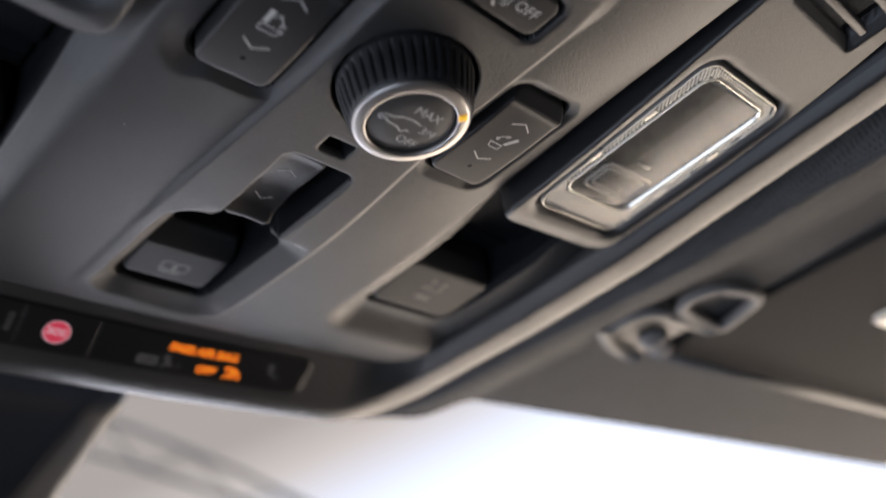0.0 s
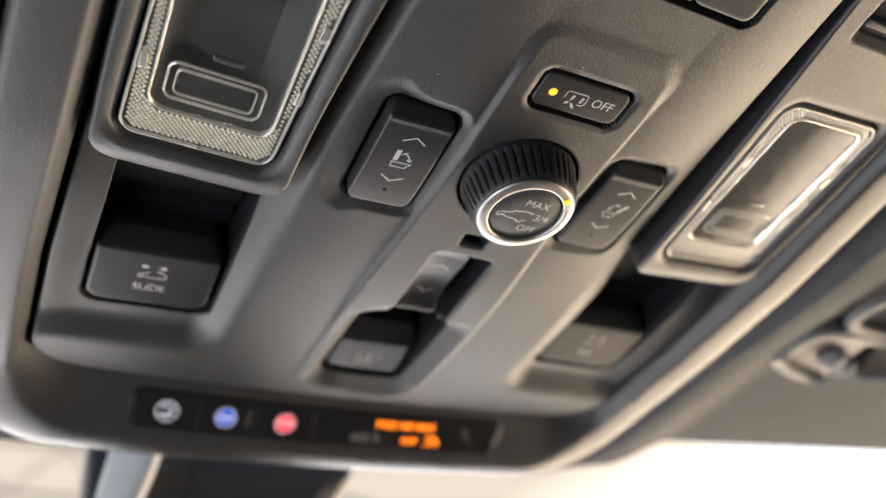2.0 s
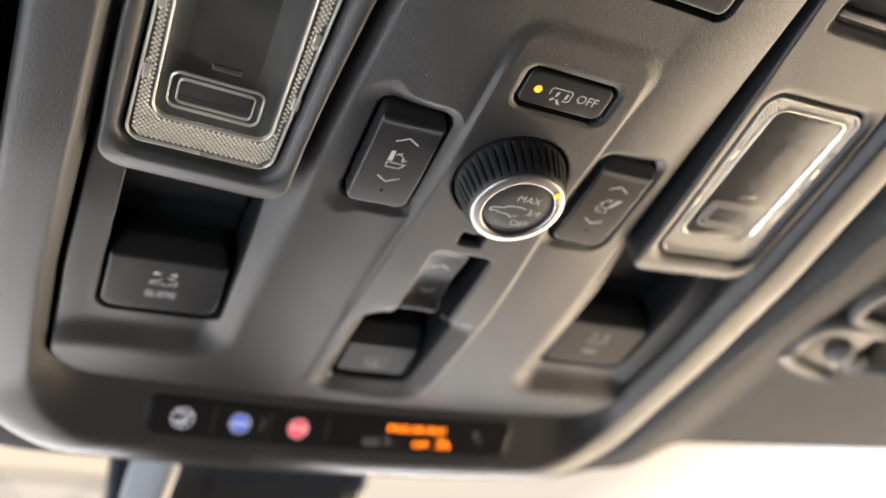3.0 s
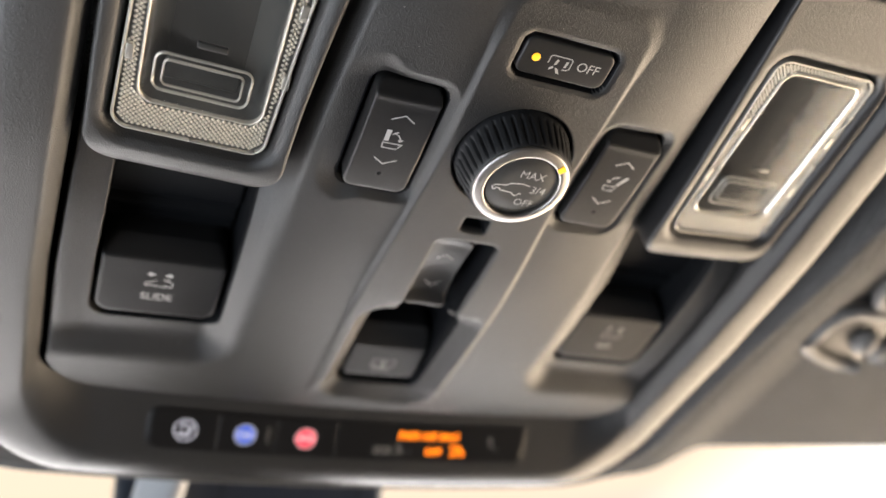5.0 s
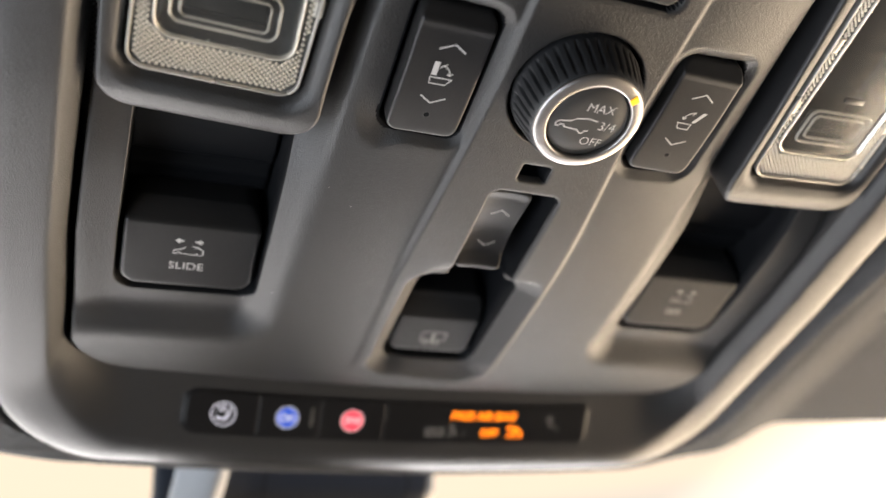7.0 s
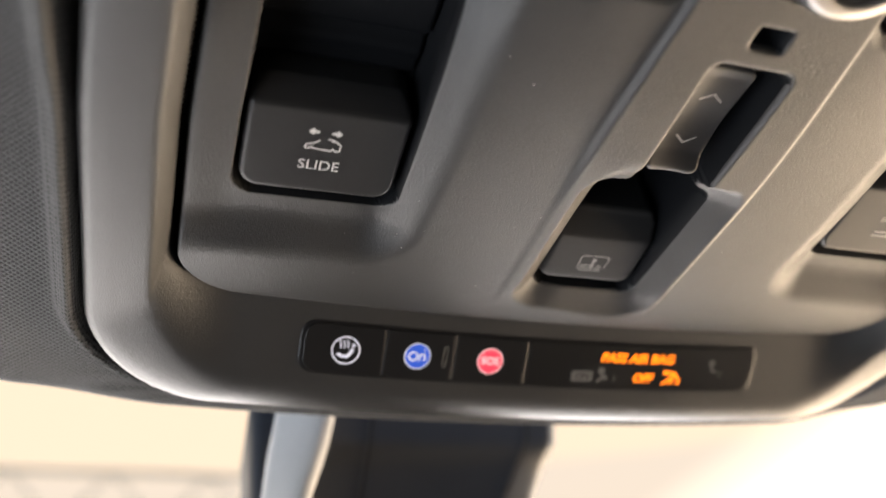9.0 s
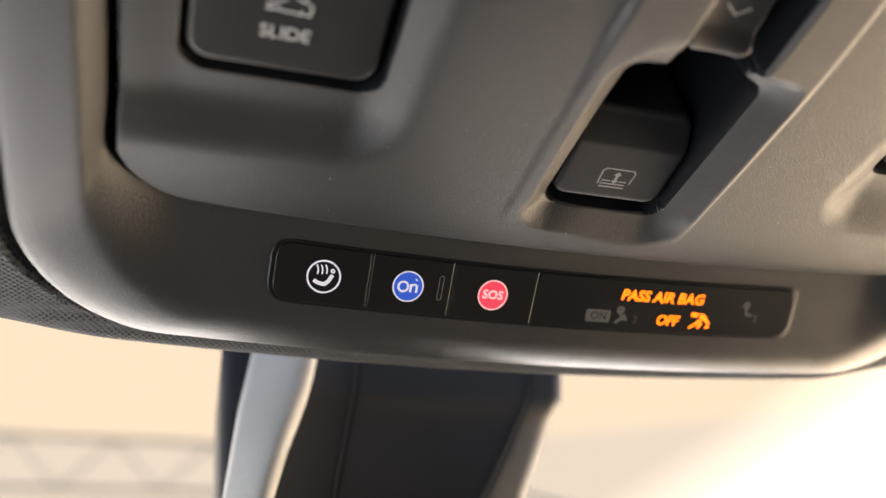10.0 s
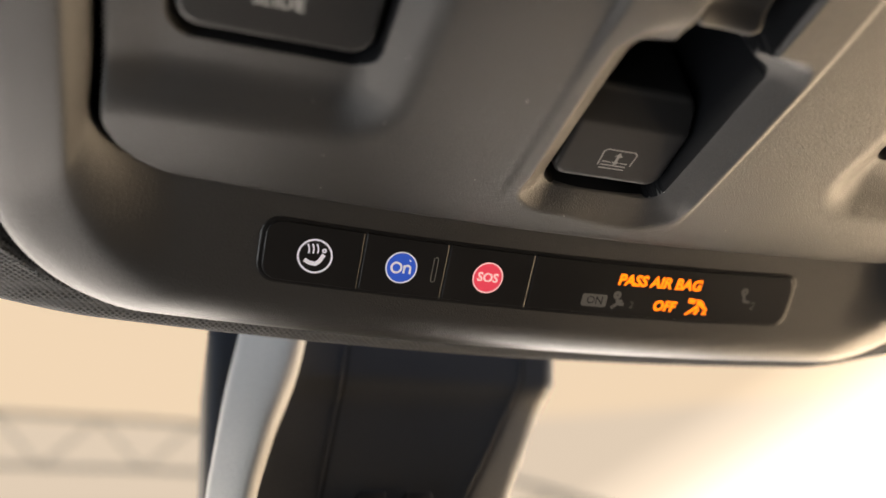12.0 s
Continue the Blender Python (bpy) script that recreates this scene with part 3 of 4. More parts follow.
def strip_slab(name, x0, x1, y0, y1, n, mat, parent, label="", radii=(0.3, 0.3), bevel=0.2, skirt=1.0):
    """Slab on the strip, with one corner radius at its left end and one at its right."""
    hy = (y1 - y0) / 2
    cy = (y0 + y1) / 2
    k = 33
    verts = []
    prof = [(0, -skirt), (0, -bevel), (bevel * 0.3, -bevel * 0.3), (bevel, 0)]
    out = []
    rl, rr = radii
    for a in range(9):
        t = radians(180 + 90 * a / 8)
        out.append((x0 + rl + rl * math.cos(t), y0 + rl + rl * math.sin(t)))
    out += [(x0 + rl + (x1 - rr - x0 - rl) * a / k, y0) for a in range(1, k)]
    for a in range(9):
        t = radians(270 + 90 * a / 8)
        out.append((x1 - rr + rr * math.cos(t), y0 + rr + rr * math.sin(t)))
    for a in range(9):
        t = radians(90 * a / 8)
        out.append((x1 - rr + rr * math.cos(t), y1 - rr + rr * math.sin(t)))
    out += [(x1 - rr - (x1 - rr - x0 - rl) * a / k, y1) for a in range(1, k)]
    for a in range(9):
        t = radians(90 + 90 * a / 8)
        out.append((x0 + rl + rl * math.cos(t), y1 - rl + rl * math.sin(t)))
    m = len(out)
    cx = (x0 + x1) / 2
    for ins, dn in prof:
        fx, fy = 1 - ins / ((x1 - x0) / 2), 1 - ins / hy
        verts += [tuple(on_strip(cx + (x - cx) * fx, cy + (y - cy) * fy, n + dn)) for x, y in out]
    faces = [[i * m + a, i * m + (a + 1) % m, (i + 1) * m + (a + 1) % m, (i + 1) * m + a] for i in range(len(prof) - 1) for a in range(m)]
    # cap: strips across, so that it follows the bow
    base = (len(prof) - 1) * m
    lower = [base + a for a in range(9, 9 + k - 1)]
    upper = [base + 9 + k - 1 + 18 + a for a in range(k - 1)][::-1]
    for a in range(k - 2):
        faces.append([lower[a], lower[a + 1], upper[a + 1], upper[a]])
    faces.append([base + a for a in range(0, 9)] + [lower[0], upper[0]] + [base + m - 9 + a for a in range(9)])
    mid = 9 + k - 1
    faces.append([lower[-1]] + [base + mid + a for a in range(18)] + [upper[-1]])
    return mesh_object(name, verts, faces, mat, parent, label, smooth=False)


strip = strip_slab("button_strip", -63.6, 62.8, -6.9, 6.9, 0.12, PANEL, console, "black bezel of the lit button strip", (4.0, 3.2), 0.45)
strip_slab("strip_button", -62.4, -43.05, -6.0, 6.0, 0.45, PANEL, strip, "black button with a lit white ring", (3.2, 0.3))
strip_slab("strip_button", -42.7, -25.05, -6.0, 6.0, 0.45, PANEL, strip, "black button with a lit blue badge", (0.3, 0.3))
strip_slab("strip_button", -24.7, -5.45, -6.0, 6.0, 0.45, PANEL, strip, "black button with a lit red badge", (0.3, 0.3))
strip_slab("warning_display", -5.1, 61.7, -6.0, 6.0, 0.45, PANEL, strip, "black display with amber warning letters", (0.3, 2.8))

IC = 0.47
strokes("ring_mark", [ring_line(0, 0, 3.35)], 0.4, WHITE_LIT, strip, StripPlace(-52.4, -0.2, IC), label="lit white ring symbol")
strokes("seat_mark", [[(-2.0, -0.75), (-0.9, -1.25), (0.3, -1.35), (1.0, -0.7), (1.75, 0.75)]], 0.85, WHITE_LIT, strip, StripPlace(-52.4, -0.4, IC), label="lit white seat bars")
strokes("wave_mark", [arc(-4.2, 1.2, 2.2, -15, 38, 8), arc(-3.3, 1.3, 2.2, -15, 38, 8), arc(-2.4, 1.4, 2.2, -15, 38, 8), ring_line(1.0, 1.55, 0.32, 12)], 0.34, WHITE_LIT, strip, StripPlace(-51.7, -0.4, IC), label="lit white wave bars")
shape("blue_badge", [ring_line(0, 0, 3.25)[:-1]], BLUE, strip, StripPlace(-34.5, -0.2, IC), label="lit round blue badge")
strokes("badge_rim", [ring_line(0, 0, 3.25)], 0.3, WHITE_LIT, strip, StripPlace(-34.5, -0.2, IC + 0.01), label="pale rim of the blue badge")
strokes("badge_mark", [ring_line(-1.05, -0.1, 1.05, 24), [(0.6, -1.2), (0.6, 0.6)], [(0.6, -0.2)] + arc(1.3, -0.05, 0.62, 165, 15, 8) + [(1.92, -1.2)], [(1.5, 1.55), (1.7, 1.75)]], 0.48, WHITE_LIT, strip, StripPlace(-34.5, -0.2, IC + 0.02), label="white shapes on the blue badge")
shape("red_badge", [ring_line(0, 0, 3.3)[:-1]], RED, strip, StripPlace(-15.3, -0.2, IC), label="lit round red badge")
strokes("badge_rim", [ring_line(0, 0, 3.3)], 0.3, PINK, strip, StripPlace(-15.3, -0.2, IC + 0.01), label="pale rim of the red badge")
lettering("badge_lettering", "SOS", 2.75, PINK, strip, StripPlace(-15.3, -0.2, IC + 0.02), label="pale letters SOS", bold=0.09)
# pale outline paints the highlight along the ridge's edge
strokes("tactile_ridge", [arc(0, 2.2, 0.45, 0, 180, 8) + arc(0, -2.2, 0.45, 180, 360, 8) + [(0.45, 2.2)]], 0.16, RIDGE, strip, StripPlace(-27.4, 0.2, IC), thick=0.12, label="fine pale outline painting the edge light of a tactile ridge")
lettering("warning_lettering", "PASS AIR BAG", 3.5, AMBER, strip, StripPlace(26.3, 2.4, IC), shear=0.12, label="lit amber letters PASS AIR BAG", bold=0.13)
lettering("warning_lettering", "OFF", 3.3, AMBER, strip, StripPlace(28.8, -3.1, IC), shear=0.12, label="lit amber letters OFF", bold=0.13)
WARN = StripPlace(37.4, -2.7, IC)
shape("warning_symbol", [[(-2.7, 1.0), (-0.9, 0.8), (-0.7, 1.9), (-2.5, 2.1)], [(-0.4, 1.9), (0.9, 1.7), (1.8, 0.7), (2.1, -0.6), (1.0, 0.1), (-0.3, 0.6)], [(-2.9, -1.9), (-2.1, -2.0), (0.6, 0.0), (-0.2, 0.5)], [(0.2, -0.2), (0.9, -0.6), (0.1, -1.9), (-0.6, -1.7)]], AMBER, strip, WARN, label="lit amber seat warning symbol")
lettering("warning_lettering", "2", 2.5, AMBER, strip, StripPlace(39.6, -3.6, IC), label="lit amber figure 2", bold=0.12)
shape("dim_tile", [rounded(-0.1, 0, 3.1, 1.5, 0.6, 4)], FAINT_PRINT, strip, StripPlace(11.0, -2.9, IC), label="unlit grey warning tile")
lettering("dim_lettering", "ON", 2.6, PANEL, strip, StripPlace(11.0, -2.9, IC + 0.03), label="dark letters ON")
strokes("dim_symbol", [ring_line(-1.1, 1.5, 0.6, 12), [(-1.0, 0.6), (-0.2, -0.6), (1.0, -0.6)], [(-2.0, -1.7), (0.4, 0.4)]], 0.8, FAINT_PRINT, strip, StripPlace(17.4, -2.7, IC), label="unlit grey warning symbol")
lettering("dim_lettering", "2", 2.4, FAINT_PRINT, strip, StripPlace(20.4, -3.3, IC), label="unlit grey figure 2")
strokes("dim_symbol", [ring_line(-1.4, 1.6, 0.6, 12), [(-1.3, 0.7), (-0.9, -0.7), (0.6, -0.9)]], 0.75, FAINT_PRINT, strip, StripPlace(50.3, 0.2, IC), label="unlit grey warning symbol")
lettering("dim_lettering", "2", 2.6, FAINT_PRINT, strip, StripPlace(52.0, -1.6, IC), label="unlit grey figure 2")

# ---- rocker switches ----


def rocker(side):
    def top(u, v):
        y = (v - 2.2) / 13.4
        z = 0.25 - 0.9 * (1 - 0.6 * (y - 0.2) ** 2)
        return z + 2.8 * (1 - ramp(v, -12.6, -9.3, 0.05)) - 0.22 * np.exp(-((v + 8.9) / 0.8) ** 2)
    key = pad("rocker_switch", side * 28.2, 2.2, 7.5, 14.2, 2.4, top, KEY, console, "black rocker switch with white seat marks", bevel=0.7, skirt=8, step=0.4)
    z0 = -0.62
    strokes("arrow_mark", [[(-2.6, 0), (0.2, 1.5), (2.6, 0)]], 0.3, PRINT, key, face_at(side * 28.2 + 0.2, -3.9, z0))
    strokes("arrow_mark", [[(-2.6, 0), (-0.2, -1.5), (2.6, 0)]], 0.3, PRINT, key, face_at(side * 28.2 - 0.2, 6.7, z0 - 0.05))
    pl = face_at(side * 28.2 - 0.1, 2.0, z0 - 0.05)
    if side < 0:
        shape("backrest_mark", [[(-2.2, 0.2), (-1.1, 0.2), (-1.1, 3.2), (-2.2, 3.2)]], PRINT, key, pl)
        strokes("cushion_mark", [[(-2.2, -0.3), (2.2, -0.3), (1.2, -1.7), (-2.0, -1.7), (-2.2, -0.3)]], 0.24, PRINT, key, pl)
        strokes("swing_mark", [arc(-0.6, 0.4, 2.1, 10, 80, 10), [(-0.8, 2.0), (-0.2, 2.6), (0.5, 2.9)], [(0.9, 0.9), (1.5, 0.5), (2.1, 1.1)]], 0.26, PRINT, key, pl)
    else:
        shape("backrest_mark", [[(0.9, 0.2), (1.8, 0.2), (3.5, 3.0), (2.5, 3.0)]], PRINT, key, pl)
        strokes("cushion_mark", [[(-2.2, -0.3), (1.2, -0.3), (1.0, -1.7), (-1.6, -1.7), (-2.2, -0.3)]], 0.24, PRINT, key, pl)
        strokes("swing_mark", [arc(1.0, 0.2, 2.6, 100, 165, 10), [(-0.2, 2.5), (0.7, 2.8), (0.2, 2.0)], [(-1.9, 1.4), (-1.4, 0.7), (-0.8, 1.2)]], 0.26, PRINT, key, pl)
    hole = face_at(28.3 if side > 0 else -28.4, 11.1, z0 + 0.05)
    # flat dark disc and paler ring paint the hole's shade and lit rim
    shape("pin_hole", [ring_line(0, 0, 0.62, 20)[:-1]], WELL, key, hole)
    strokes("pin_rim", [ring_line(0, 0, 0.68, 20)], 0.2, FRAME, key, hole, thick=0.12)


rocker(-1)
rocker(1)

# ---- parking-sensor style button with amber lamp, and the row of buttons behind it ----
offkey = pad("off_button", 0, -26.4, 10.5, 4.4, 2.2, lambda u, v: -0.9 + 0.25 * ((v + 26.4) / 4.4) ** 2 + 0 * u, KEY, console, "black button with an amber lamp and white OFF", bevel=0.6, skirt=6, step=0.35)
lathe("status_lamp", [(0.95, -0.7), (0.9, -1.05), (0.5, -1.2), (0.0, -1.22)], AMBER_LED, offkey, (-7.1, -26.4), 20, "small lit amber lamp")
of = face_at(-0.2, -25.8, -0.93)
strokes("dash_mark", [[(-3.9, 0.1), (-3.9, 1.7), (-3.4, 2.0), (0.9, 2.0), (1.3, 1.6), (1.3, -0.4), (0.7, -0.8), (-0.2, -0.8)]], 0.25, PRINT, offkey, of)
shape("leaf_mark", [[(-2.5, -0.2), (-1.9, 0.0), (-1.6, 1.2), (-2.2, 1.3)], [(-0.1, -0.3), (0.5, -0.2), (0.6, 1.2), (0.0, 1.2)], [(-3.0, -1.5), (-2.2, -0.9), (-2.4, -0.4), (-3.2, -0.9)], [(-1.9, -0.7), (-1.2, -0.8), (-0.3, -2.0), (-1.2, -1.9)]], PRINT, offkey, of)
lettering("button_lettering", "OFF", 3.1, PRINT, offkey, face_at(5.2, -26.5, -0.93), label="white letters OFF")

for k in (-1, 0, 1):
    pad("rear_button", k * 14.7, -62.7, 7.2, 9.1, 2.3 if k else 0.8, flat(-0.1), KEY, console, "flat black push button", bevel=0.7, skirt=6, step=0.6)
strokes("button_mark", [[(-0.6, 0.8), (0.4, 1.2), (-0.2, 0.2), (0.6, -0.2), (0.0, -1.1)]], 0.25, GREY_PRINT, console, face_at(14.7, -62, -0.13))

# ---- rotary knob ----


def build_knob():
    n = 40 * 10
    prof = [(13.3, 4.0), (13.3, -0.8), (13.1, -1.4), (12.95, -2.2), (12.75, -3.4), (12.5, -5.0), (12.2, -6.6), (11.9, -8.0), (11.5, -9.1), (11.1, -9.7), (10.8, -9.9), (10.4, -9.9)]

    def ribs(r, z, k):
        w = max(0.0, 1 - abs((z + 5.0) / 3.6) ** 6)
        return -0.7 * w * (1 if k % 10 in (0, 1) else (0.4 if k % 10 in (2, 9) else 0))
    grip = lathe("rotary_knob", prof, RUBBER, console, (0, 0), n, "black ribbed rotary knob with a chrome ring", ribs=ribs)
    lathe("ring", [(10.7, -9.6), (10.95, -9.95), (10.95, -10.25), (10.8, -10.5), (10.5, -10.68), (10.0, -10.82), (9.4, -10.92), (8.9, -10.97), (8.65, -10.9), (8.5, -10.7), (8.45, -10.3), (8.45, -9.6)], CHROME, grip, (-0.35, -0.2), 120, "polished chrome ring")
    lathe("cap", [(8.25, -9.0), (8.2, -10.0), (7.95, -10.25), (4.0, -10.3), (0.0, -10.3)], CAP, grip, (-0.35, -0.2), 90, "dark satin cap")
    bm = bmesh.new()
    box(bm, (-0.85, -0.75, -0.2), (0.85, 0.75, 0.2), 0.15)
    a = radians(-46)
    bm.transform(Matrix.Translation((9.5 * math.cos(a) - 0.35, 9.5 * math.sin(a) - 0.2, -10.9)) @ pose(0, 0, 0, 0, 0, -46))
    part("pointer", bm, AMBER_LED, grip, "small amber pointer mark")
    zc = -10.32
    lettering("cap_lettering", "MAX", 2.85, PRINT, grip, face_at(1.0, -3.5, zc), label="white letters MAX", bold=-0.025)
    lettering("cap_lettering", "3/4", 2.9, PRINT, grip, face_at(4.0, 0.3, zc), label="white figures 3/4", bold=-0.025)
    lettering("cap_lettering", "OFF", 2.75, PRINT, grip, face_at(2.2, 4.3, zc), label="white letters OFF", bold=-0.025)
    car = [(2.6, 1.0), (0.4, 1.3), (-2.0, 0.9), (-2.9, 0.2), (-5.2, -0.1), (-5.9, -0.7), (-5.7, -1.3), (-5.2, -1.4), (-4.8, -0.9), (-4.1, -0.9), (-3.7, -1.4), (-0.9, -1.6), (-0.5, -1.9), (0.0, -2.3), (0.5, -2.2), (0.8, -1.6), (1.6, -1.5)]
    strokes("vehicle_mark", [car], 0.28, PRINT, grip, face_at(-1.0, 0.3, zc))


build_knob()

# ---- slide switches beside the centre ----


def slide_switch(side):
    c = side * 67.7

    def top(u, v):
        z = 5.7 - 0.06 * (v - 65)
        return z + 5.0 * (1 - ramp(v, 53.6, 56.3, 0.06)) + 0 * u
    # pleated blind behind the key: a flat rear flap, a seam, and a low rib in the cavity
    # the near-black of both also stands for the shade deep in the well
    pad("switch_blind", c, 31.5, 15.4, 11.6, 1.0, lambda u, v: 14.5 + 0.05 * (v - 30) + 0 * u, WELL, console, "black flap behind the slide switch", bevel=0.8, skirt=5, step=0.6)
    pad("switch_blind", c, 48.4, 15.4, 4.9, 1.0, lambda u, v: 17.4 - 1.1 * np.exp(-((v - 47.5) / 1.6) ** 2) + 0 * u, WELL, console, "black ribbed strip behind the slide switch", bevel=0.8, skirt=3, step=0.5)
    key = pad("slide_switch", c, 64.6, 15.0, 11.3, 4.0, top, KEY, console, "black slide switch in a deep recess", bevel=1.1, skirt=16, step=0.45)
    if side < 0:
        lettering("switch_lettering", "SLIDE", 3.25, PRINT, key, face_at(c - 0.6, 68.85, 5.39, -3.4), label="white letters SLIDE")
    else:
        strokes("switch_bars", [[(-2.6, 0.5), (2.6, 0.5)], [(-2.6, -0.7), (2.6, -0.7)]], 0.5, GREY_PRINT, key, face_at(c - 0.6, 68.85, 5.39, -3.4), label="dim bars below a car mark")
    pl = face_at(c - 0.4, 63.85, 5.65, -3.4) @ Matrix.Diagonal((0.84, 0.84, 1, 1))
    m = PRINT if side < 0 else GREY_PRINT
    car = [(-1.0, 1.3), (-2.4, 0.3), (-3.9, 0.0), (-4.1, -1.1), (-3.4, -1.3), (-2.8, -0.7), (-2.1, -1.1), (1.6, -1.4), (2.0, -0.8), (2.7, -1.4), (3.6, -1.2), (3.7, 0.4), (2.6, 1.3), (1.4, 1.4)]
    strokes("vehicle_mark", [car], 0.35, m, key, pl)
    strokes("roof_mark", [[(0.6, 1.9), (2.4, 1.6)]], 0.3, m, key, pl)
    for dx in (-2.7, 2.3):
        shape("arrow_mark", [[(dx - 1.3, 3.5), (dx - 0.1, 2.5), (dx + 0.1, 3.1), (dx + 1.1, 3.2), (dx + 1.1, 3.8), (dx + 0.1, 3.9), (dx - 0.1, 4.5)] if dx < 0 else [(dx + 1.3, 3.5), (dx + 0.1, 4.5), (dx - 0.1, 3.9), (dx - 1.1, 3.8), (dx - 1.1, 3.2), (dx - 0.1, 3.1), (dx + 0.1, 2.5)]], m, key, pl)


slide_switch(-1)
slide_switch(1)

# ---- shade switch in the centre ----


def shade_switch():
    def saddle_top(u, v):
        t = (u + 1.4) / 5.8
        return 2.2 + 0.9 * np.exp(-((v - 43) / 7.0) ** 2) - 1.6 * ss(v, 50.0, 53.6) - 0.5 * (1 - ss(v, 29, 33)) - 0.7 * t ** 2
    saddle = pad("shade_rocker", -1.4, 42.2, 5.9, 12.6, 2.2, saddle_top, KEY, console, "black saddle-shaped shade switch with faint arrows", bevel=0.9, skirt=10, step=0.4)
    strokes("arrow_mark", [[(-2.4, -0.8), (0, 0.8), (2.4, -0.8)]], 0.35, GREY_PRINT, saddle, face_at(-0.9, 37.2, 2.55, 2.5))
    strokes("arrow_mark", [[(-2.2, 0.8), (0, -0.8), (2.2, 0.8)]], 0.35, GREY_PRINT, saddle, face_at(-0.9, 47.6, 2.65, -2.5))

    def top(u, v):
        return 7.0 - 0.06 * (v - 89) + 3.4 * (1 - ramp(v, 77.6, 82.6, 0.04)) + 0 * u
    key = pad("shade_button", 0.4, 86.5, 12.0, 10.2, 3.2, top, KEY, console, "black shade button with a white window mark", bevel=1.2, skirt=14, step=0.42)
    pl = face_at(0.5, 90.9, 6.85, -3.4)
    strokes("window_mark", [[(-3.4, -1.6), (-3.6, 1.9), (-3.0, 2.5), (3.0, 2.5), (3.6, 1.9), (3.4, -1.0)], [(-2.9, -0.6), (-1.0, -0.6)], [(1.0, -0.6), (2.6, -0.6)], [(-2.9, -1.4), (2.6, -1.4)], [(-2.9, -2.2), (2.6, -2.2)]], 0.3, GREY_PRINT, key, pl)
    shape("arrow_mark", [[(-0.3, -0.4), (0.3, -0.4), (0.3, 0.9), (0.9, 0.9), (0, 1.9), (-0.9, 0.9), (-0.3, 0.9)], [(0.3, -0.4), (-0.3, -0.4), (-0.9, -0.4), (0, -1.3), (0.9, -0.4)]], GREY_PRINT, key, pl)


shade_switch()

# ---- lamp modules ----


def lamp(side):
    """Module with a clear lens: prismatic border, tub, push button, and a vent grille at the rear."""
    def span(v):
        return 53.5 + 0.046 * (v - 14), 85.3 - 0.03 * np.clip(12 - v, 0, 80)

    def lens_sd(u, v):
        lo, hi = span(v)
        x = (np.abs(u) - (lo + hi) / 2) / (hi - lo) * 31.6
        return sdbox(x, v, 0, -12.5, 15.8, 26.5, 4.0)

    def window_sd(u, v):
        return sdbox(np.abs(u), v, 68.3, -14.8, 11.9, 20.6, 3.0)

    def widen(u, v):
        """The inner side spreads towards the centre at the rear."""
        t = (np.abs(u) - 49.5) / 42
        back = -6 * np.log1p(np.exp(-v / 6))
        return side * ((1 - t) * (49.5 + 0.085 * back) + t * (89.5 - 0.0017 * back ** 2))

    def housing(u, v):
        u = widen(u, v)
        sd = lens_sd(u, v)
        z = 1.2 - 1.6 * ramp(sd, 0, 3, 0.3)
        z = z + 1.0 * (1 - ss(sd, 0.3, 1.6))
        vent = sdbox(np.abs(u), v, 63.3, -64.4, 14.0, 7.7, 1.6)
        z = z + 2.4 * (1 - ramp(vent, -2.8, 0, 0.08))
        z = z + 4.0 * (1 - np.sqrt(1 - np.clip((v - 15.6) / 8.2, 0, 0.95) ** 2))
        z = np.where(vent < -2.4, z + 7 * (1 - ss(vent, -2.9, -2.4)), z)
        return np.where(sd < 0.3, z + (14 - z) * (1 - ss(sd, -0.3, 0.3)), z)

    body = pad("lamp_module", side * 70.2, -42.9, 21.5, 66.3, 8.0, housing, FRAME, console, "charcoal lamp housing with a rounded bezel", bevel=1.0, skirt=12, step=0.42)
    co = np.array([v.co[:] for v in body.data.vertices]) * 1000
    co[:, 0] = widen(co[:, 0], co[:, 1])
    body.data.vertices.foreach_set("co", (co * 0.001).ravel())
    # black below the rounded edge paints the shade of the narrow gap
    body.data.materials.append(BLACK)
    low = [int(sum(co[i, 2] > 9 for i in f.vertices) >= 2) for f in body.data.polygons]
    body.data.polygons.foreach_set("material_index", low)

    def lens_outline(grow):
        return [(side * ((span(v)[0] + span(v)[1]) / 2 + x * (span(v)[1] - span(v)[0]) / 31.6), v) for x, v in rounded(0, -12.5, 15.8 + grow, 26.5 + grow, max(0.6, 4.0 + grow))]

    def window_outline(grow):
        return [(side * x, v) for x, v in rounded(68.3, -14.8, 11.9 + grow, 20.6 + grow, max(0.5, 3.0 + grow))]

    def collar(name, rings, mat, label="", close=False):
        """Loft through outlines, each with its height."""
        verts, faces, m = [], [], 0
        for o, z in rings:
            m = len(o)
            verts += [(x, y, z) for x, y in o]
        for i in range(len(rings) - 1):
            for a in range(m):
                faces.append([i * m + a, i * m + (a + 1) % m, (i + 1) * m + (a + 1) % m, (i + 1) * m + a])
        if close:
            faces.append([(len(rings) - 1) * m + a for a in range(m)])
        return mesh_object(name, verts, faces, mat, body, label, smooth=True)

    lo, wo = lens_outline, window_outline
    collar("lens_rim", [(lo(-0.3), 5.0), (lo(-0.3), 1.0), (lo(-0.45), 0.75), (lo(-0.75), 0.75), (lo(-0.9), 1.0), (lo(-1.0), 2.0)], RIDGE, "clear raised rim of the lens")
    collar("window_rim", [(wo(0.75), 2.0), (wo(0.7), 1.0), (wo(0.5), 0.8), (wo(0.25), 0.9), (wo(0.0), 3.0)], PRISM, "clear ridge round the lamp window")
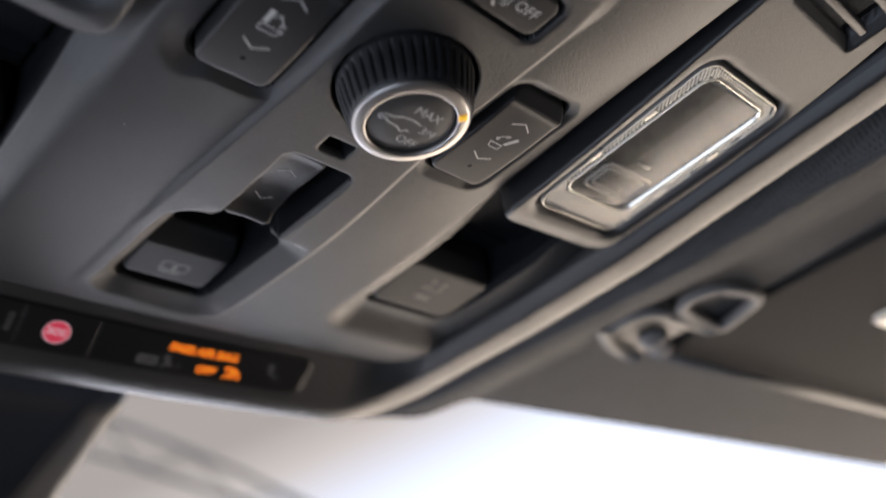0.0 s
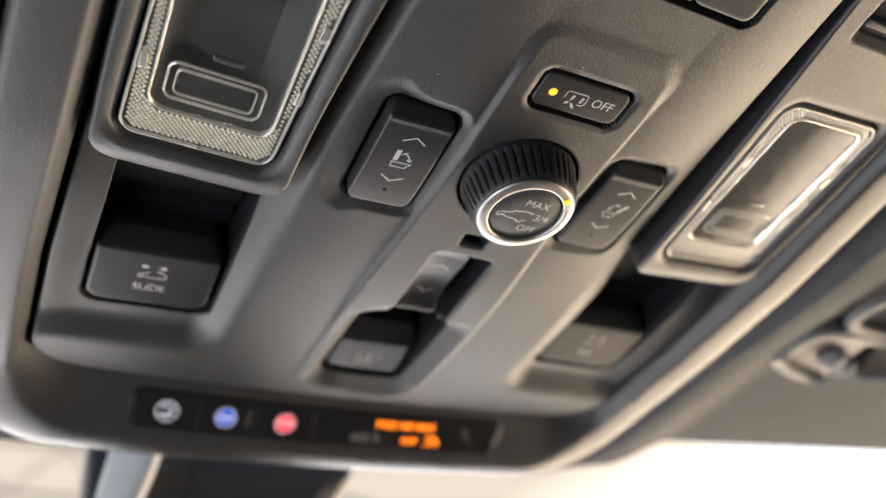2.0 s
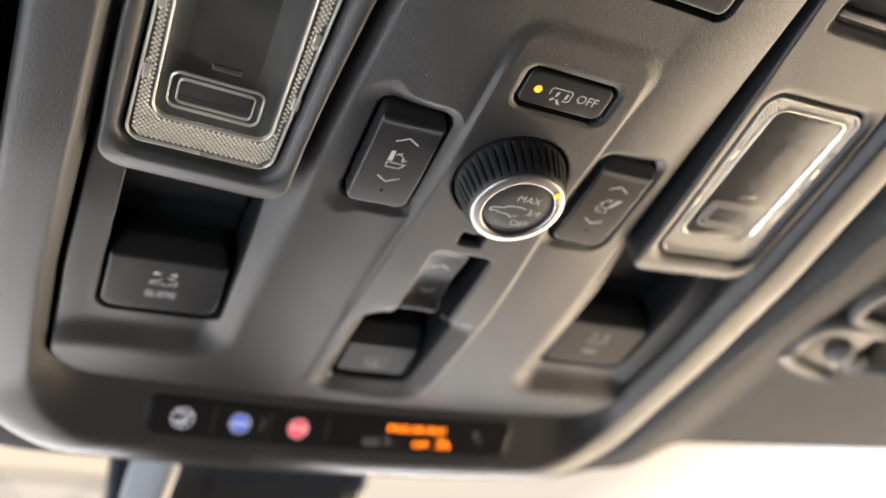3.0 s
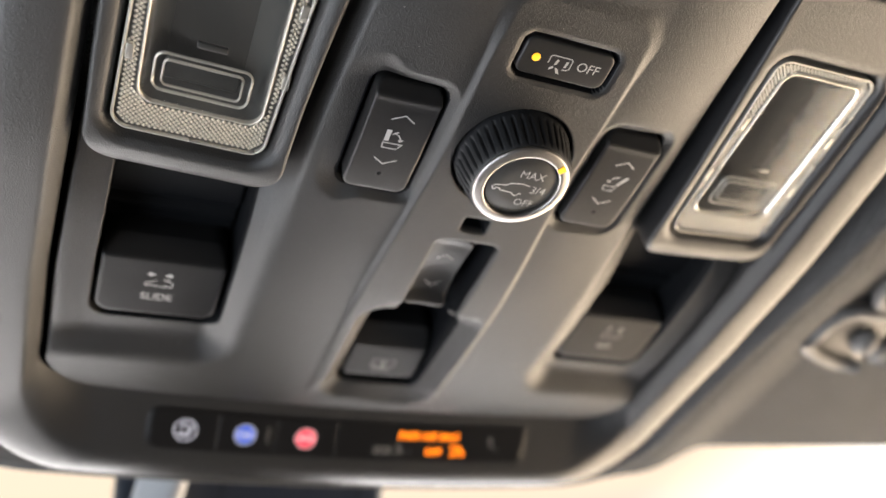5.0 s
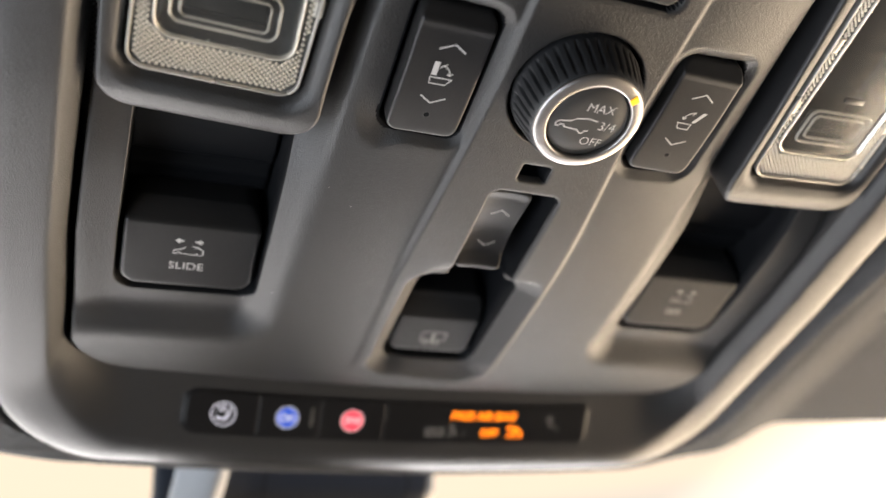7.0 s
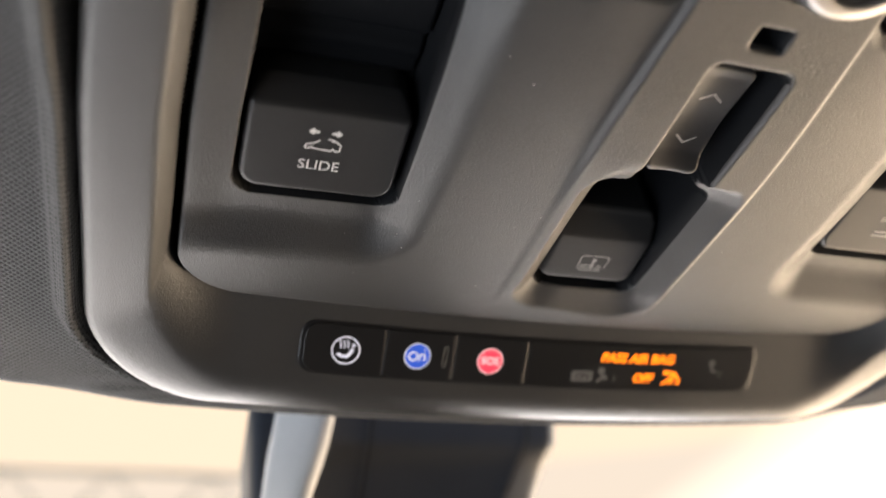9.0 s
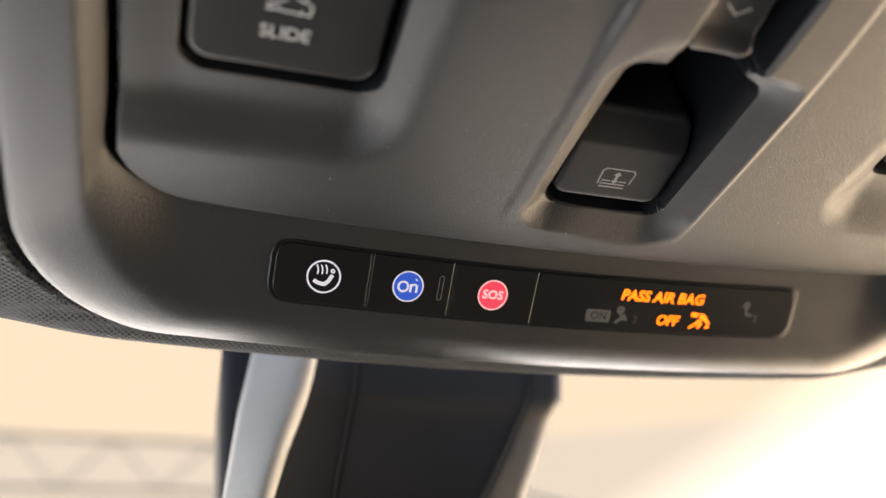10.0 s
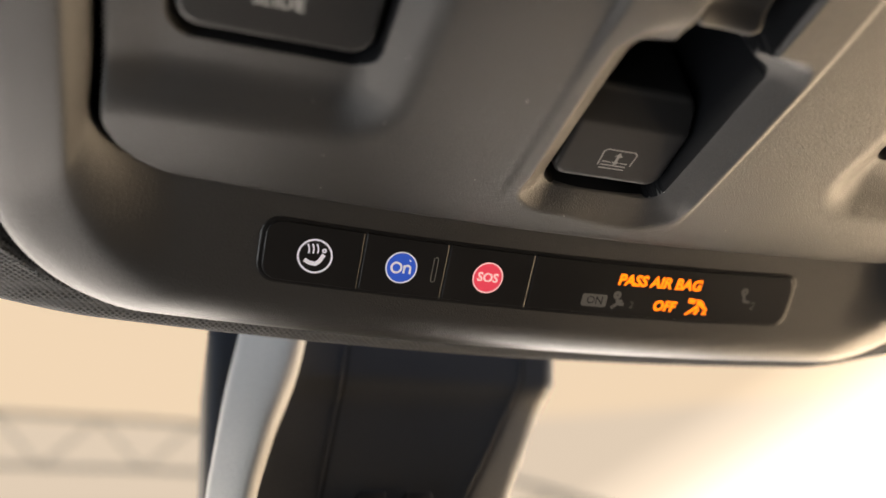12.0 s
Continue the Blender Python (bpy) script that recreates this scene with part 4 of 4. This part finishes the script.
    collar("lamp_tub", [(wo(0.1), 1.9), (wo(-0.2), 2.6), (wo(-3.2), 8.2), (wo(-4.2), 9.0)], TUB, "pale sloping walls behind the clear window")
    collar("lamp_floor", [(wo(-2.8), 8.9), (wo(-5.0), 9.3)], TUB_FLOOR, "dark grey floor behind the clear window", close=True)
    # dark floor paints the shaded lines between the clear prisms
    collar("border_floor", [(lo(-0.9), 1.5), (wo(0.5), 1.5)], PRISM_SHADE, "dark grey floor painting the shaded lines between the prisms")
    # prismatic border: rows of small blunt pyramids
    pr_v, pr_f = [], []
    p, h, q = 1.12, 0.47, 0.16
    for i in range(-2, 34):
        for j in range(-2, 112):
            u, v = 52 + i * p + (p / 2 if j % 2 else 0), -42 + j * p / 2
            if float(lens_sd(np.array(u), np.array(v))) < -1.35 and float(window_sd(np.array(u), np.array(v))) > 1.15:
                b = len(pr_v)
                pr_v += [(side * u + dx * h, v + dy * h, 1.35) for dx, dy in ((-1, 0), (0, -1), (1, 0), (0, 1))]
                pr_v += [(side * u + dx * q, v + dy * q, 0.95) for dx, dy in ((-1, 0), (0, -1), (1, 0), (0, 1))]
                pr_f += [[b + k, b + (k + 1) % 4, b + 4 + (k + 1) % 4, b + 4 + k] for k in range(4)] + [[b + 4, b + 5, b + 6, b + 7]]
    tagged(mesh_object("prism_border", pr_v, pr_f, FACET, body, "prismatic clear border of the lens", smooth=False), kind="stuff")
    # clear window
    pad("lens_window", side * 68.3, -14.8, 12.0, 20.7, 2.6, lambda u, v: 1.6 - 0.55 * (1 - ((np.abs(u) - 68.3) / 12) ** 2) + 0 * v, GLASS, body, "clear lamp window", bevel=0.4, skirt=0.6, step=1.0).visible_shadow = False
    for u, v in ((83.0, -4.0), (53.4, -5.5), (53.6, -21.0), (82.7, -20.0)):
        bm = bmesh.new()
        box(bm, (side * u - 0.8, v - 1.7, 0.8), (side * u + 0.8, v + 1.7, 1.6), 0.25)
        part("lens_tab", bm, RIDGE, body, "small clear tab in the lens border")
    # push button: two rounded ridges, and a small bar behind it
    for hx, hy, r, w in ((9.6, 4.5, 2.2, 0.6), (7.9, 3.1, 1.4, 0.5)):
        o = rounded(side * 68.9, -1.0, hx, hy, r)
        i1 = rounded(side * 68.9, -1.0, hx - w, hy - w, max(0.3, r - w))
        mid = rounded(side * 68.9, -1.0, hx - w / 2, hy - w / 2, max(0.3, r - w / 2))
        collar("button_ridge", [(o, 1.7), (mid, 1.0), (i1, 1.7)], PRISM, "clear ridge round the push button")
    bm = bmesh.new()
    box(bm, (side * 68.4 - 2.9, -9.6, 0.9), (side * 68.4 + 2.9, -8.3, 1.6), 0.2)
    part("slot_bar", bm, TUB_FLOOR, body, "small dark bar above the push button")
    bm = bmesh.new()
    box(bm, (side * 68.9 - 7.4, -3.6, 3.4), (side * 68.9 + 7.4, 1.6, 5.0), 0.6)
    part("push_button", bm, TUB_FLOOR, body, "dark push button under the clear window")
    # vent grille
    bm = bmesh.new()
    box(bm, (side * 61.2 - 10.0, -70.6, 2.2), (side * 61.2 + 10.0, -58.2, 8.0), 0.3)
    part("vent_foam", bm, FOAM, body, "black foam behind the vent bars")
    for v in (-68.0, -61.8):
        bm = bmesh.new()
        box(bm, (side * 62.4 - 12.2, v - 0.9, -0.7), (side * 62.4 + 12.2, v + 0.9, 4.2), 0.5)
        part("vent_bar", bm, FRAME, body, "charcoal vent bar")
    # black block added to paint the dark, deeper end of the recess
    bm = bmesh.new()
    box(bm, (side * 73.6 - 2.5, -70.6, 3.6), (side * 73.6 + 2.5, -58.2, 8.0), 0.3)
    part("vent_backing", bm, BLACK, body, "black block added for the dark end of the vent recess")
    # the module leans into the roof towards the rear
    for ob in (body, *body.children):
        co = np.array([q.co[:] for q in ob.data.vertices])
        co[:, 2] += 0.065 * np.clip(0.018 - co[:, 1], 0, 1) + 0.068 * (np.abs(co[:, 0]) - 0.064)
        ob.data.vertices.foreach_set("co", co.ravel())


lamp(-1)
lamp(1)

# dust specks on the faceplate
rnd = random.Random(7)
dv, df = [], []
for k in range(46):
    u, v = rnd.uniform(-60, 45), rnd.uniform(70, 110) if k < 34 else rnd.uniform(-50, 60)
    z = float(plate_z(np.array(u), np.array(v)))
    if z > 6.5:
        continue
    r, a = rnd.uniform(0.05, 0.16), rnd.uniform(0, 3.1)
    b = len(dv)
    ca, sa, q = r * math.cos(a), r * math.sin(a), rnd.uniform(0.4, 1.0)
    dv += [(u + ca, v + sa, z - 0.05), (u - sa * q, v + ca * q, z - 0.05), (u - ca, v - sa, z - 0.05), (u + sa * q, v - ca * q, z - 0.05), (u, v, z - 0.16)]
    df += [[b, b + 1, b + 4], [b + 1, b + 2, b + 4], [b + 2, b + 3, b + 4], [b + 3, b, b + 4]]
tagged(mesh_object("dust", dv, df, DUST, console, "pale dust specks on the faceplate", smooth=False), kind="stuff")

# ---- mirror foot cover on the windscreen ----


def build_mirror_cover():
    root = new("mirror_mount")
    root.matrix_world = CON
    tagged(root, "dark plastic mirror mount cover below the console's front", "mirror mount")

    def edge(z, table):
        """Sideways place of an edge at height z, from rows of (z, u)."""
        return float(np.interp(z, [q for q, _ in table], [u for _, u in table]))
    right_edge = ((-70, -4), (-22, 15.5), (8, 32), (11.5, 33.6), (14, 35.4), (26, 38))
    left_edge = ((-70, -62), (-22, -65), (26, -66.5))
    right_seam = ((-70, -26), (-22, 1.7), (-9, 10.3), (10.7, 22.4), (14, 24.2), (26, 26))
    zs = np.concatenate([np.linspace(26, 14, 5), np.linspace(12, 8, 3), np.linspace(4, -70, 14)])
    n = 41
    verts, faces = [], []

    def face(u, z, a, b):
        """Front face: a flat upper band, a hollow below it, and a flank turned aside beyond the right seam."""
        low = float(ss(np.array(12 - z), 0, 6))
        v = 190 + 3.0 * low * math.sin(math.pi * min(max((u - a) / (b - a), 0), 1)) ** 0.8
        v += 0.42 * max(0.0, u - edge(z, right_seam)) * low
        round_l, round_r = min(1.0, max(0.0, 1 - (u - a) / 3.0)), min(1.0, max(0.0, 1 - (b - u) / 3.0))
        return v + 3.0 * (2 - math.sqrt(1 - round_l ** 2) - math.sqrt(1 - round_r ** 2))
    for z in zs:
        a, b = edge(z, left_edge), edge(z, right_edge)
        row = [(a + (b - a) * k / (n - 1)) for k in range(n)]
        verts += [(a + 2, 236, z)] + [(u, face(u, z, a, b), z) for u in row] + [(b - 2, 236, z)]
    m = n + 2
    for i in range(len(zs) - 1):
        for k in range(m):
            q, w = i * m + k, i * m + (k + 1) % m
            faces.append([q, w, w + m, q + m])
    faces += [list(range(m))[::-1], [(len(zs) - 1) * m + k for k in range(m)]]
    mesh_object("cover", verts, faces, COVER, root, "dark tapering plastic cover")
    # pale trim that narrows downwards, let into the dark cover
    trim_l = ((-70, -64.8), (-22, -64.4), (4, -61.5), (26, -57.6))
    trim_r = ((-70, -63.5), (-45, -60), (-22, -56.0), (-8, -52.2), (4, -47.8), (12, -45.6), (26, -43))
    verts, faces = [], []
    for z in np.linspace(26, -68, 24):
        a, b = edge(z, trim_l), edge(z, trim_r)
        for k in range(9):
            t = k / 8
            verts.append((a + (b - a) * t, 188.4 - 12.0 * t + 2.0 * t ** 4, z))
        verts += [(b + 1.2, 180.5, z), (b + 1.6, 185, z), (b + 1.6, 192, z)]
    for i in range(23):
        for k in range(11):
            q = i * 12 + k
            faces.append([q, q + 1, q + 13, q + 12])
    side_panel = mesh_object("side_panel", verts, faces, COVER_LIGHT, root, "light grey side of the cover")
    side_panel.modifiers.new("thickness", "SOLIDIFY").thickness = 0.001
    # seams: a dark groove with a fine raised edge beside it
    for table in (((-70, -48), (-22, -37), (9, -30), (26, -27.5)), right_seam):
        for shift, width, mat, label in ((0.0, 0.9, BLACK, "fine seam in the cover"), (-1.0, 0.8, COVER, "raised edge beside the seam")):
            bm = bmesh.new()
            last = None
            for z in np.linspace(25, -66, 27):
                u = edge(z, table) + shift
                v = face(u, z, edge(z, left_edge), edge(z, right_edge)) - (0.3 if shift == 0 else 0.15)
                q = [bm.verts.new((u - width / 2, v, z)), bm.verts.new((u, v - 0.35 * (shift != 0), z)), bm.verts.new((u + width / 2, v, z))]
                if last:
                    bm.faces.new((last[0], last[1], q[1], q[0])), bm.faces.new((last[1], last[2], q[2], q[1]))
                last = q
            part("cover_seam", bm, mat, root, label)
    for u in (-24.5, -12.0):
        bm = bmesh.new()
        box(bm, (u - 3.6, 189.2, -24), (u + 3.6, 196, -20.6), 0.6)
        part("sensor_slot", bm, BLACK, root, "small black slot in the cover")


build_mirror_cover()

# ---- sun visor on the passenger side, with its clip ----


def build_visor():
    vis = new("sun_visor")
    vis.matrix_world = CON
    tagged(vis, "folded grey sun visor against the headliner", "sun visor")
    lean = Matrix.Translation((190, 68, 0)) @ pose(0, 0, 0, 0, 0, -4.6)
    pad("panel", 210, -85, 210, 85, 10, lambda u, v: 12.5 - 2.5 * np.exp(-((v + 4) / 7) ** 2) + 0 * u, VISOR, vis, "grey fabric visor panel", bevel=4, skirt=6, step=3, m=lean)
    # pale cream colour on the flap paints its lit brightness
    pad("vanity_flap", 104, -82, 40, 24, 4, flat(10.3), LIT_FLAP, vis, "vanity mirror flap, its brightness put into a pale cream colour", bevel=1.0, skirt=2.5, step=4, m=lean)
    clip = new("visor_clip")
    clip.matrix_world = CON
    tagged(clip, "silver grey plastic visor clip on the headliner", "visor clip")
    bm = bmesh.new()
    box(bm, (154, 38, 12.5), (186, 72, 18), 2)
    part("clip_base", bm, BLACK, clip, "dark recessed clip base")

    def band(name, pts, width, z0, z1, label, closed=True):
        """Flat band along a path, with rounded edges."""
        pts = [Vector(q) for q in pts]
        n = len(pts)
        prof = [(-0.5, 1.0), (-0.5, 0.35), (-0.32, 0.0), (0.32, 0.0), (0.5, 0.35), (0.5, 1.0)]
        verts, faces = [], []
        for i, q in enumerate(pts):
            a = pts[i - 1] if (closed or i) else q
            b = pts[(i + 1) % n] if (closed or i < n - 1) else q
            d = (b - a).normalized()
            for s, h in prof:
                verts.append((q.x - d.y * width * s, q.y + d.x * width * s, z0 + (z1 - z0) * h))
        m = len(prof)
        for i in range(n if closed else n - 1):
            for k in range(m):
                k2 = (k + 1) % m
                faces.append([i * m + k, i * m + k2, (i + 1) % n * m + k2, (i + 1) % n * m + k])
        if not closed:
            faces += [list(range(m)), [(n - 1) * m + k for k in range(m)][::-1]]
        return mesh_object(name, verts, faces, SILVER, clip, label)
    band("clip_loop", [(163, 38.5), (160.2, 34.5), (159.6, 29.5), (160.6, 24.5), (163.6, 21.2), (170, 19.2), (178, 18.2), (183, 18.6), (185.6, 21), (188, 27), (192, 35.5), (193, 38.6), (190.5, 40.6), (184, 40.6), (172, 39.6)], 4.4, 9.4, 12.6, "flat silver grey hook loop")
    band("clip_arm", [(190, 42.0), (180, 43.0), (168, 43.2), (158, 43.6), (153.6, 45.6), (151.6, 50), (151.2, 56), (152.2, 62)], 4.8, 9.0, 13.0, "flat silver grey arm of the hook", closed=False)
    band("clip_lip", [(151.8, 63.0), (156, 66.6), (163, 69.8), (173, 72.2), (185, 73.2)], 4.6, 10.0, 14.0, "curved silver grey lip", closed=False)
    for name, u, v, r, label in (("clip_pin", 175.8, 58.4, 5.0, "rounded silver grey pin"), ("rod_end", 187.6, 62.6, 4.0, "grey knob at the end of the visor rod")):
        bm = bmesh.new()
        bmesh.ops.create_uvsphere(bm, u_segments=20, v_segments=12, radius=r, matrix=Matrix.Translation((u, v, 11.5)) @ Matrix.Diagonal((1, 1.15, 0.8, 1)))
        part(name, bm, SILVER, clip, label)
    bm = bmesh.new()
    bmesh.ops.create_cone(bm, cap_ends=True, segments=20, radius1=3.2, radius2=3.2, depth=230, matrix=lean @ Matrix.Translation((112, -3.0, 11.6)) @ pose(0, 0, 0, 0, 90, 0))
    part("hinge_rod", bm, VISOR_ROD, vis, "grey hinge rod along the visor's edge")


build_visor()
